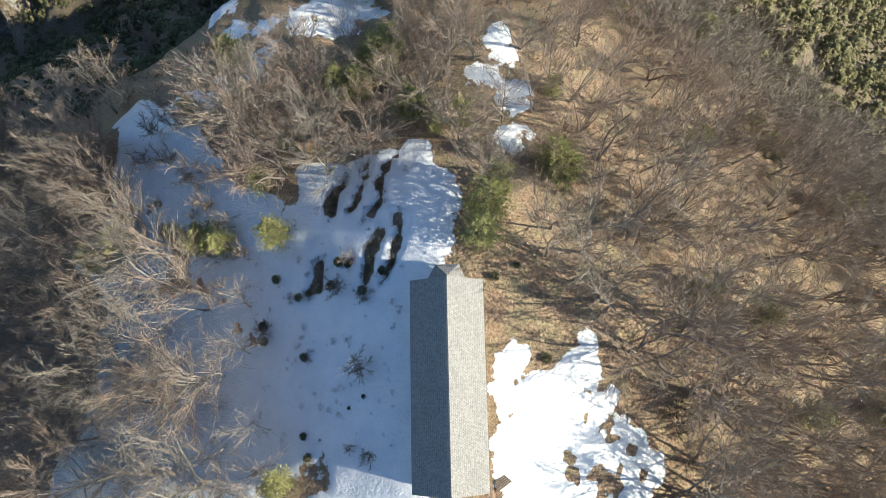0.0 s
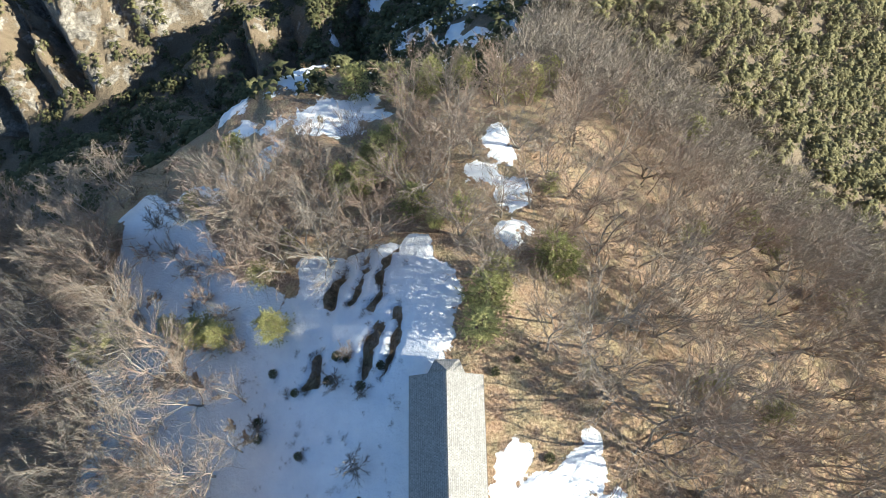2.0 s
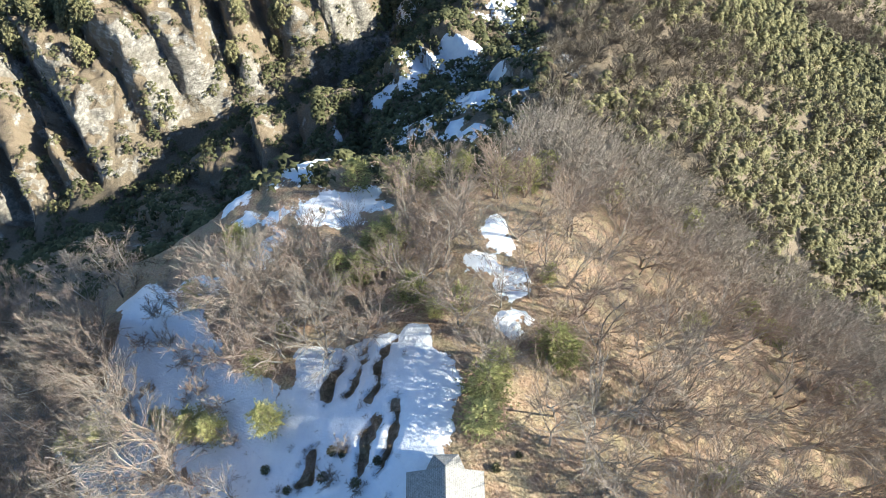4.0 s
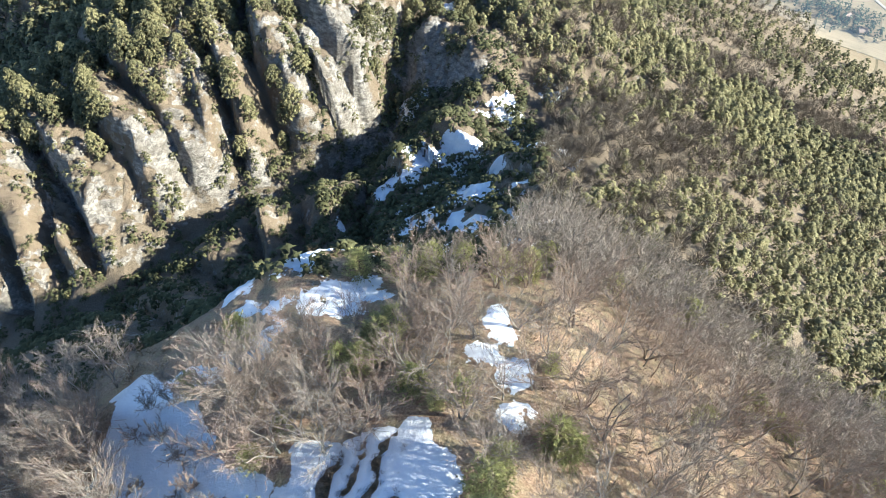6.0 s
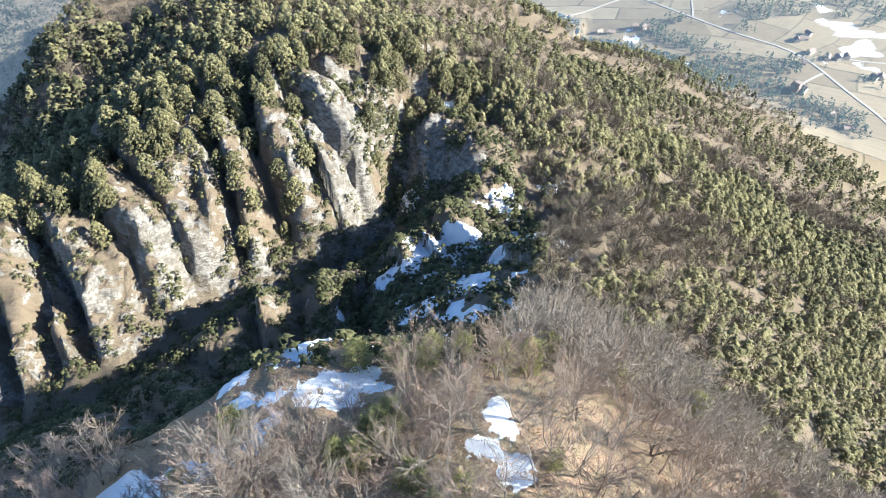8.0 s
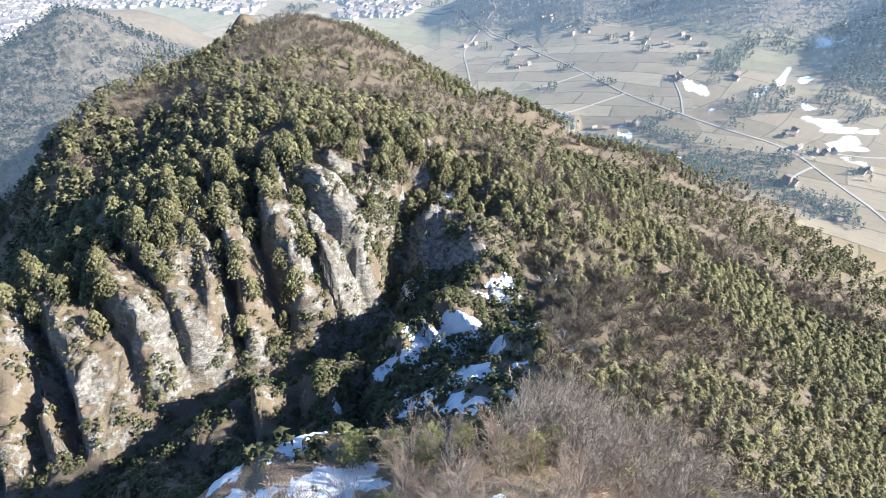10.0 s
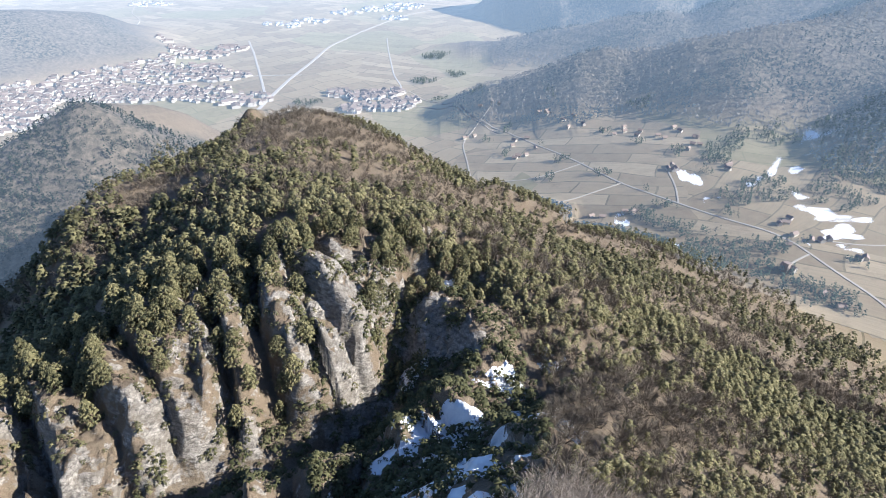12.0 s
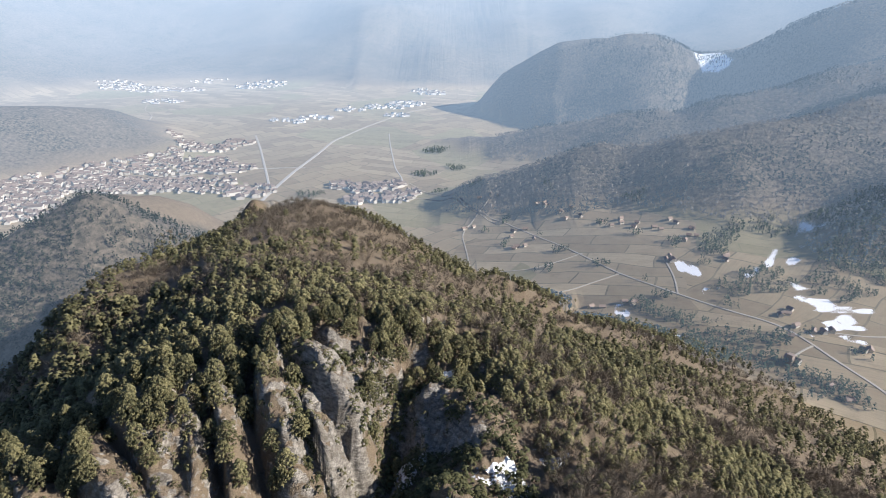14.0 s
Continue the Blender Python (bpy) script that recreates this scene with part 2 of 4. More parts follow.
    cover = n.ramp(frayed, 0.47, 0.53)
    white = n.mix(n.ramp(mid, 0.3, 0.7), (0.79, 0.80, 0.82), (0.89, 0.89, 0.89))
    white = n.mix(n.ramp(n.noise(1.3, 5, 0.7), 0.55, 0.75, 0.0, 0.35), white, (0.70, 0.70, 0.71))
    # valley haze is put in as bluish emission, by a value stored per point
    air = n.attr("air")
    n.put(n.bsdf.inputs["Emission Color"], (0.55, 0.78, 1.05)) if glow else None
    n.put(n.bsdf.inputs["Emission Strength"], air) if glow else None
    n.finish(n.mix(cover, land, white), n.ramp(cover, 0, 1, 0.95, 0.6), n.math("ADD", n.math("MULTIPLY", fine, n.ramp(cover, 0, 1, 1.0, 0.5)), n.math("ADD", mid, n.math("MULTIPLY", n.attr("rock"), n.math("MULTIPLY", n.math("ADD", strata, n.noise(0.22, 7, 0.72)), 6.0)))), 0.8, 0.3)
    return n.mat


def plain_material(name, dark, light, scale=2.0, rough=0.9, strength=0.3):
    n = Nodes(name)
    grain = n.noise(scale, 5)
    island = n.node("NewGeometry", 8)
    tone = n.math("ADD", n.math("MULTIPLY", grain, 0.6), n.math("MULTIPLY", island, 0.4))
    return n.finish(n.mix(n.ramp(tone, 0.25, 0.75), dark, light), rough, grain, strength, 0.03)


def crown_material(name, dark, light):
    n = Nodes(name)
    island, own = n.node("NewGeometry", 8), n.node("ObjectInfo", 5)
    tone = n.math("ADD", n.math("MULTIPLY", island, 0.55), n.math("ADD", n.math("MULTIPLY", own, 0.35), n.math("MULTIPLY", n.noise(6.0, 3), 0.2)))
    n.finish(n.mix(n.ramp(tone, 0.2, 0.95), dark, light), 0.85)
    n.bsdf.inputs["Specular IOR Level"].default_value = 0.15
    return n.mat


GROUND = ground_material("ground")
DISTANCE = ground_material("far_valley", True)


def twig_material(name, grey, red, light):
    """Bark and twigs, greyer or redder from tree to tree."""
    n = Nodes(name)
    own, island = n.node("ObjectInfo", 5), n.node("NewGeometry", 8)
    colour = n.mix(n.ramp(own, 0.35, 0.9), grey, red)
    tone = n.math("ADD", n.math("MULTIPLY", n.noise(3.0, 4), 0.5), n.math("MULTIPLY", island, 0.5))
    return n.finish(n.mix(n.ramp(tone, 0.45, 0.85), colour, light), 0.9)


BARK = twig_material("grey_bark", (0.20, 0.18, 0.155), (0.22, 0.175, 0.14), (0.44, 0.40, 0.34))
TWIG = twig_material("bare_twigs", (0.19, 0.165, 0.14), (0.24, 0.165, 0.125), (0.44, 0.37, 0.30))
PINE_BARK = plain_material("pine_bark", (0.09, 0.06, 0.045), (0.21, 0.15, 0.11), 4.0)
PINE = crown_material("pine_needles", (0.048, 0.050, 0.026), (0.245, 0.220, 0.11))
BROADLEAF = crown_material("evergreen_leaves", (0.13, 0.14, 0.05), (0.50, 0.47, 0.20))
WOOD = plain_material("weathered_wood", (0.10, 0.075, 0.055), (0.22, 0.17, 0.13), 3.0)
STONE = plain_material("house_stone", (0.28, 0.26, 0.23), (0.46, 0.43, 0.39), 2.0)


def roof_material():
    n = Nodes("weathered_shingles")
    place = n.node("TexCoord", 3)
    turn = n.node("Mapping", 0, Vector=place, Rotation=(0, 0, math.pi / 2))
    brick = n.node("TexBrick", 0, Vector=turn, i1=(0.22, 0.21, 0.195), i2=(0.33, 0.315, 0.295), i3=(0.12, 0.115, 0.105), Scale=1.0, i5=0.012, i8=0.24, i9=0.18)
    grain, patch = n.noise(7.0, 5), n.noise(0.5, 4)
    colour = n.mix(n.ramp(grain, 0.35, 0.7, 0.0, 0.55), brick, (0.45, 0.435, 0.405))
    colour = n.mix(n.ramp(patch, 0.45, 0.7, 0.0, 0.3), colour, (0.22, 0.21, 0.195))
    return n.finish(colour, 0.85, grain, 0.5, 0.02)


ROOF = roof_material()


# ---------------------------------------------------------------- building blocks
def mesh(name, verts, faces, material, smooth=False):
    data = bpy.data.meshes.new(name)
    data.from_pydata([tuple(v) for v in verts], [], [tuple(f) for f in faces])
    data.materials.append(material)
    if smooth:
        data.polygons.foreach_set("use_smooth", np.ones(len(data.polygons), bool))
    data.update()
    return data


def part(name, data, parent, label=""):
    ob = new(name, data)
    ob.parent = parent
    return tagged(ob, label)


def empty(name, x, y, z, label, category, group="", kind="", rz=0.0, size=1.0):
    ob = new(name)
    ob.empty_display_size = 0.1
    ob.matrix_world = pose(x, y, z, 0, 0, rz) @ Matrix.Scale(size, 4)
    return tagged(ob, label, category, group, kind)


def bm_mesh(name, bm, material):
    data = bpy.data.meshes.new(name)
    bm.to_mesh(data)
    bm.free()
    data.materials.append(material)
    return data


def box_into(bm, x0, x1, y0, y1, z0, z1, m=None):
    r = bmesh.ops.create_cube(bm, size=1)
    bmesh.ops.transform(bm, verts=r["verts"], matrix=(m or Matrix()) @ Matrix.Translation(((x0 + x1) / 2, (y0 + y1) / 2, (z0 + z1) / 2)) @ Matrix.Diagonal((x1 - x0, y1 - y0, z1 - z0, 1)))
    return r["verts"]


# ---------------------------------------------------------------- ground: one sheet, close-meshed by the house, wide at the horizon
def graded(marks, far):
    """Coordinates with the given spacings between marks, then growing to the far ends."""
    out = [marks[0][0]]
    for (a, gap), (b, _) in zip(marks, marks[1:]):
        count = round((b - a) / gap)
        out += [a + (b - a) * (k + 1) / count for k in range(count)]
    low, high = [], []
    gap, at = marks[0][1], marks[0][0]
    while at > -far:
        gap = min(gap * 1.16, 260)
        at -= gap
        low.append(at)
    gap, at = marks[-1][1], marks[-1][0]
    while at < far:
        gap = min(gap * 1.10, 80)
        at += gap
        high.append(at)
    return np.array(low[::-1] + out + high)


def blobs(x, y, spots):
    """Signed distance (inside +) to a union of discs (x, y, radius)."""
    out = np.full_like(x, -99.0)
    big = max(r for _, _, r in spots)
    x, y = x + 0.28 * big * fbm(x, y, 0.75 * big, 3, 71), y + 0.28 * big * fbm(x, y, 0.75 * big, 3, 77)
    for cx, cy, r in spots:
        out = np.maximum(out, r - np.hypot(x - cx, y - cy))
    return out


SNOW_YARD = [(-10, 2, 8.5), (-14, 7, 7), (-9, -6, 6), (-6, 10, 5), (-14, 14, 6), (-26, 18, 7), (-33, 25, 6.5), (-39, 32, 6), (-43, 37, 4.5), (-43, 30, 4), (-22, 12, 5),
             (-9, 18, 5.5), (-3, 15, 4.5), (-2, 20, 3.2), (-4, 24, 3), (-12, 21, 5), (-8, -16, 9), (2, -20, 7), (-19, -1, 3.5), (-18, -6, 2.5), (-20.5, 2, 2.5)]
SNOW_LEFT = [(-36, 2, 15), (-38, -10, 14), (-44, 18, 10), (-26, -4, 6)]
SNOW_SUNNY = [(7.4, 2.8, 1.9), (7.3, -1, 2.1), (8, -5, 3.0), (8, -9, 3.2), (11.5, -1.2, 3.0), (12, -6, 3.6), (12, -10, 3.2), (14.4, 1.6, 1.8), (14.7, 3.8, 1.0), (16, -3, 2.2), (17, -7, 2.3), (20, -6.5, 2.2), (22.5, -8.5, 1.8), (19, -10, 2.5), (9, -14, 4)]
SNOW_EDGE = [(-28, 60, 3.5), (-22, 63, 3), (-34, 60, 3), (-32, 53, 3.5), (-27, 53, 4), (-22, 54, 4), (-17, 56, 4.5), (-13, 57, 4), (-11, 54, 4), (-40, 36, 4), (-37, 37, 4), (-33, 38, 4.5), (-30, 41, 4.5), (-27, 43, 4), (-26, 47, 3.5), (-41, 64, 3), (-37, 58, 3), (-31, 64, 2),
             (-25, 69, 3), (-22, 72, 3), (-17, 69, 3.5), (-13, 69, 3), (37, 142, 3.5), (40, 137, 3.5), (37, 190, 3), (9, 41, 2.8), (7, 45, 3.2), (5, 38, 2.8), (8, 34, 2.6), (7, 29, 2.2), (10, 37, 2.2)]
SNOW_BOWL = [(-4, 118, 3), (-19, 144, 4.5), (-13, 147, 4), (-8, 151, 3.5), (-2, 154, 3), (4, 156, 4), (9, 155, 3.5), (23, 183, 3.2), (12, 175, 2.2), (17, 180, 2), (16, 139, 2.5), (20, 119, 3), (5, 125, 3), (9, 121, 4), (2, 109, 4.5), (6, 103, 4.5), (5, 94, 3), (-1, 86, 3), (-7, 114, 4),
             (12, 77, 3), (16, 81, 3), (39, 197, 3), (41, 190, 3.5), (31, 150, 3.5), (36, 142, 4), (38, 137, 3.5), (1, 234, 2.5), (8, 234, 3), (24, 98, 2), (-6, 184, 2), (-35, 132, 2.5), (-16, 72, 3), (-12, 70, 3), (-23, 67, 3), (-21, 70, 3), (-25, 64, 2)]
SNOW_VALLEY = [(432, 717, 5), (429, 698, 7), (414, 675, 8), (426, 667, 9), (423, 650, 8), (442, 644, 9), (463, 647, 9), (434, 625, 9), (429, 610, 8), (384, 598, 6), (396, 600, 8), (411, 606, 9), (427, 581, 6), (415, 585, 6),
               (495, 827, 8), (473, 795, 8), (458, 776, 7), (521, 878, 8), (536, 883, 8), (482, 848, 7), (466, 831, 6), (451, 815, 7), (436, 800, 6), (422, 785, 7), (400, 763, 5), (382, 745, 4), (351, 729, 5), (333, 718, 5), (316, 710, 4)]
SNOW_FAR = [(290, 978, 7), (310, 987, 8), (377, 909, 7), (513, 923, 7), (541, 898, 10), (555, 882, 10), (530, 905, 8), (327, 811, 5), (325, 790, 7), (325, 778, 7), (245, 614, 5), (251, 606, 5), (236, 624, 4), (204, 696, 4), (217, 692, 5), (284, 737, 4),
            (905, 2290, 48), (940, 2275, 42), (895, 2250, 34)]


def yard_bare(x, y):
    """Where the snow has slid off the small banks between the yard and the brow."""
    stripes = np.sin((x - 0.22 * y + 1.5 * fbm(x, y, 6, 3, 82)) * 2 * math.pi / 3.1) + 1.1 * fbm(x * 1.4, y * 0.7, 3.0, 3, 83)
    return step(0.50, 0.95, stripes) * step(8, 11, y) * step(-19, -15, x) * (1 - step(-5.0, -3.6, x)) * step(-0.45, 0.0, fbm(x, y, 8, 2, 84))


xs = graded([(-300, 2.4), (-150, 1.0), (-42, 0.6), (26, 0.9), (60, 1.6), (130, 2.4), (330, 4)], 4860)
ys = graded([(-60, 1.4), (-18, 0.6), (34, 0.9), (100, 0.9), (240, 2.4), (640, 6)], 4860)
gx, gy = np.meshgrid(xs, ys)
gz = height(gx, gy)
floor_z = valley(gx, gy)
gdist, _, grun, gside = along(gx, gy, GORGE)
lift = gz - floor_z
slope = np.hypot(np.gradient(gz, ys, axis=0), np.gradient(gz, xs, axis=1))
near_land = np.hypot(gx, gy) < 556
field = (1 - step(6, 26, lift)) * step(250, 420, np.hypot(gx, gy))
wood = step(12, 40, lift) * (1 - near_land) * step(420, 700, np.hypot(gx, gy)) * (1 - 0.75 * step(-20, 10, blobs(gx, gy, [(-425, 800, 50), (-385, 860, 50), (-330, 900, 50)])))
ROCKS = [(-49, 224, 6), (-46, 212, 9), (-43, 200, 10), (-38, 190, 9), (-97, 163, 9), (-92, 156, 8), (-80, 157, 7), (-68, 160, 7), (-120, 146, 7), (-128, 140, 6), (-30, 186, 7), (-20, 188, 6), (-7, 214, 9), (-4, 205, 8), (4, 200, 6), (14, 196, 5)]
face = np.clip(blobs(gx, gy, ROCKS) / 7 + 0.62, 0, 1)
rock = step(0.70, 1.45, slope) * (gdist < 95) * np.clip(0.36 + 0.5 * fbm(gx, gy, 17, 3, 91), 0, 1) * (1 - 0.5 * (gside < 0)) + 0.58 * face + 0.3 * step(0.9, 1.4, slope) + step(4, 10, blobs(gx, gy, [(-165, 547, 16), (-410, 686, 14)]))
yard = np.clip(blobs(gx, gy, SNOW_YARD) / 3.0 + 0.62, 0, 1)
left = np.clip(blobs(gx, gy, SNOW_LEFT) / 8.0 + 0.52 + 0.32 * fbm(gx, gy, 6, 3, 81), 0, 0.8)
# bare terraces between the yard and the brow
bare = yard_bare(gx, gy)
yard = yard * (1 - 0.9 * bare)
SUNNY_BARE = [(12.4, -7, 1.2), (12.9, -8.8, 1.3), (15, -9, 1.2), (16.8, -4.4, 0.9), (17.3, -5.6, 0.9), (19.3, -6.8, 1.2), (17.6, -9.8, 1.4), (21, -9, 1.1), (14.8, -3.3, 0.7), (18.2, -8.2, 0.9)]
sunny = np.clip(blobs(gx, gy, SNOW_SUNNY) / 2.4 + 0.55, 0, 1) * (1 - step(0.1, 0.8, blobs(gx, gy, SUNNY_BARE)))
brow = np.clip(blobs(gx, gy, SNOW_EDGE) / 5 + 0.27 + 0.3 * fbm(gx, gy, 4, 4, 86), 0, 1)
cd, _, crun, cside = along(gx, gy, CREST)
# darker soil beyond 60 m; the gorge bottom is darkened fully, for its shade
floor = np.maximum(0.85 * step(60, 95, np.hypot(gx, gy)) * (lift > 12), 1.0 * (gdist < 15))
shaded = (cside < 0) * step(2, 10, cd) * (1 - step(48, 66, cd)) * step(62, 80, gy) * (1 - step(196, 214, gy)) * step(-36, -18, gx)
shaded = shaded * np.clip(0.10 + 0.75 * fbm(gx * 0.7, gy * 1.2, 9, 4, 85), 0, 1)
bowl_snow = np.clip(blobs(gx, gy, SNOW_BOWL) / 4.0 + 0.52 + 0.55 * fbm(gx, gy, 3.0, 4, 89), 0, 1)
low = np.maximum(blobs(gx, gy, SNOW_VALLEY), blobs(gx, gy, SNOW_FAR))
low_snow = np.clip(low / 13 + 0.56 + 0.55 * fbm(0.8 * gx - 0.6 * gy, 2.2 * (0.6 * gx + 0.8 * gy), 24, 4, 87), 0, 1) * (low > -9)
snow = np.maximum.reduce([yard, left, sunny, brow, shaded, bowl_snow, low_snow])
gz = gz - 0.35 * bare * (yard > 0) + 0.22 * step(0.4, 0.7, snow) * (np.hypot(gx, gy) < 160)

# painted haze: the far land glows more the farther away it lies
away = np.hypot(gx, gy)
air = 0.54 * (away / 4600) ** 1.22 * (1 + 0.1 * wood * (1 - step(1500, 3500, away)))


def sampled(x, y):
    """The height of the finished ground at many places, from its grid."""
    x, y = np.asarray(x, float), np.asarray(y, float)
    i = np.clip(np.searchsorted(xs, x) - 1, 0, len(xs) - 2)
    j = np.clip(np.searchsorted(ys, y) - 1, 0, len(ys) - 2)
    u, v = (x - xs[i]) / (xs[i + 1] - xs[i]), (y - ys[j]) / (ys[j + 1] - ys[j])
    return (gz[j, i] * (1 - u) + gz[j, i + 1] * u) * (1 - v) + (gz[j + 1, i] * (1 - u) + gz[j + 1, i + 1] * u) * v


def ground_z(x, y):
    return float(sampled(x, y))


ny, nx = gx.shape
index = np.arange(nx * ny).reshape(ny, nx)
quads = np.stack([index[:-1, :-1], index[:-1, 1:], index[1:, 1:], index[1:, :-1]], -1).reshape(-1, 4)
beyond = away.ravel()[quads].min(1) > 560


def sheet(name, faces, material, label, category):
    """The part of the land that these faces cover, as an object."""
    used, flat = np.unique(faces, return_inverse=True)
    d = bpy.data.meshes.new(name)
    d.vertices.add(len(used))
    d.vertices.foreach_set("co", np.stack([gx, gy, gz], -1).reshape(-1, 3)[used].ravel())
    d.loops.add(faces.size)
    d.loops.foreach_set("vertex_index", flat.ravel().astype(np.int32))
    d.polygons.add(len(faces))
    d.polygons.foreach_set("loop_start", np.arange(0, faces.size, 4))
    d.polygons.foreach_set("use_smooth", np.ones(len(faces), bool))
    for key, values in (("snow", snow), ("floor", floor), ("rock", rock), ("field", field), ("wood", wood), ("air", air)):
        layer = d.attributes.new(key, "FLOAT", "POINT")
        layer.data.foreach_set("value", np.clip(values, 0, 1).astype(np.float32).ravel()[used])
    d.update(calc_edges=True)
    d.materials.append(material)
    return tagged(new(name, d), label, category, kind="structure")


sheet("ground", quads[~beyond], GROUND, "mountain ridge and gorge with leaf litter, pale rock and snow patches", "ground")
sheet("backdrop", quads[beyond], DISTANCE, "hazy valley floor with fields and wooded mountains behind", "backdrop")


# ---------------------------------------------------------------- the long house on the ridge
HOUSE_X, HOUSE_Y, HALF, LONG, EAVE, RIDGE = 0.55, 0.1, 3.6, 10.05, 2.55, 5.05


def house():
    base = ground_z(HOUSE_X, HOUSE_Y) - 0.1
    home = empty("house", HOUSE_X, HOUSE_Y, base, "long stone hut with a weathered grey shingle gable roof beside snow", "house", rz=1.2)
    w, l = HALF - 0.45, LONG - 0.4
    for name, x0, x1, y0, y1 in (("wall", -w, -w + 0.5, -l, l), ("wall", w - 0.5, w, -l, l)):
        bm = bmesh.new()
        box_into(bm, x0, x1, y0, y1, -1.5, EAVE + 0.1)
        part(name, bm_mesh(name, bm, STONE), home)
    for y0, y1 in ((-l, -l + 0.5), (l - 0.5, l)):
        vs = []
        for y in (y0, y1):
            vs += [(-w + 0.5, y, -1.5), (w - 0.5, y, -1.5), (w - 0.5, y, EAVE + 0.3), (0, y, RIDGE - 0.15), (-w + 0.5, y, EAVE + 0.3)]
        fs = [(4, 3, 2, 1, 0), (5, 6, 7, 8, 9)] + [(k, (k + 1) % 5, 5 + (k + 1) % 5, 5 + k) for k in range(5)]
        part("gable_wall", mesh("gable_wall", vs, fs, STONE), home)
    pitch = math.atan2(RIDGE - EAVE, HALF)
    run = math.hypot(RIDGE - EAVE, HALF)
    courses = 18
    for sign in (-1, 1):
        # overlapping courses of shingles, stepped down the slope
        vs, fs = [], []
        lengths = [-LONG + 2 * LONG * p / 40 for p in range(41)]
        rng = random.Random(7 + sign)
        for c in range(courses):
            a, b = run * c / courses, run * (c + 1) / courses
            for d, h in ((a, 0.012), (b, 0.048)):
                for y in lengths:
                    k = d + rng.uniform(-0.012, 0.012)
                    vs.append((sign * (k * math.cos(pitch) + h * math.sin(pitch)), y, RIDGE - k * math.sin(pitch) + (h + rng.uniform(0, 0.012)) * math.cos(pitch)))
        m = len(lengths)
        for r in range(2 * courses - 1):
            for p in range(m - 1):
                q = r * m + p
                fs.append((q, q + m, q + m + 1, q + 1) if sign > 0 else (q, q + 1, q + m + 1, q + m))
        part("roof_slope", mesh("roof_slope", vs, fs, ROOF), home)
        bm = bmesh.new()
        turn = Matrix.Translation((0, 0, RIDGE)) @ Matrix.Rotation(sign * pitch, 4, "Y")
        box_into(bm, 0.02 if sign > 0 else -run, run if sign > 0 else -0.02, -LONG + 0.04, LONG - 0.04, -0.12, -0.02, turn)
        part("roof_deck", bm_mesh("roof_deck", bm, WOOD), home)
        bm = bmesh.new()
        box_into(bm, sign * HALF - 0.05, sign * HALF + 0.07, -LONG, LONG, EAVE - 0.14, EAVE - 0.02)
        part("gutter", bm_mesh("gutter", bm, WOOD), home)
    # the small hipped porch on the far gable
    vs = [(-2.2, LONG - 0.4, 2.0), (2.2, LONG - 0.4, 2.0), (1.3, LONG + 1.7, 1.9), (-1.1, LONG + 1.7, 1.9), (0.1, LONG - 0.3, 3.1), (0.05, LONG + 0.5, 2.9),
          (-2.2, LONG - 0.4, 1.85), (2.2, LONG - 0.4, 1.85), (1.3, LONG + 1.7, 1.75), (-1.1, LONG + 1.7, 1.75)]
    fs = [(0, 4, 5, 3), (3, 5, 2), (4, 1, 2, 5), (6, 9, 8, 7), (0, 3, 9, 6), (3, 2, 8, 9), (2, 1, 7, 8), (0, 6, 7, 1, 4)]
    part("porch_roof", mesh("porch_roof", vs, fs, ROOF), home)
    for x, y in ((-0.95, LONG + 1.5), (1.1, LONG + 1.5)):
        bm = bmesh.new()
        box_into(bm, x - 0.08, x + 0.08, y - 0.08, y + 0.08, -2.0, 1.8)
        part("porch_post", bm_mesh("porch_post", bm, WOOD), home)
    return home


house()


# ---------------------------------------------------------------- trees
def tube(verts, faces, a, b, ra, rb, sides=3):
    """A tapered limb from a to b, open at its ends."""
    way = (b - a).normalized()
    u = way.orthogonal().normalized()
    v = way.cross(u)
    k = len(verts)
    for p, r in ((a, ra), (b, rb)):
        for n in range(sides):
            q = 2 * math.pi * n / sides
            verts.append(p + r * (math.cos(q) * u + math.sin(q) * v))
    for n in range(sides):
        m = (n + 1) % sides
        faces.append((k + n, k + m, k + sides + m, k + sides + n))


def blade(verts, faces, rng, a, b, w):
    """The thin end of a twig, tapering to a point."""
    side = (b - a).cross(Vector((rng.gauss(0, 1), rng.gauss(0, 1), rng.gauss(0, 1)))).normalized() * w
    k = len(verts)
    verts += [a - side, a + side, b]
    faces.append((k, k + 1, k + 2))


def bend(rng, way, amount):
    return (way + Vector((rng.gauss(0, amount), rng.gauss(0, amount), rng.gauss(0, amount)))).normalized()


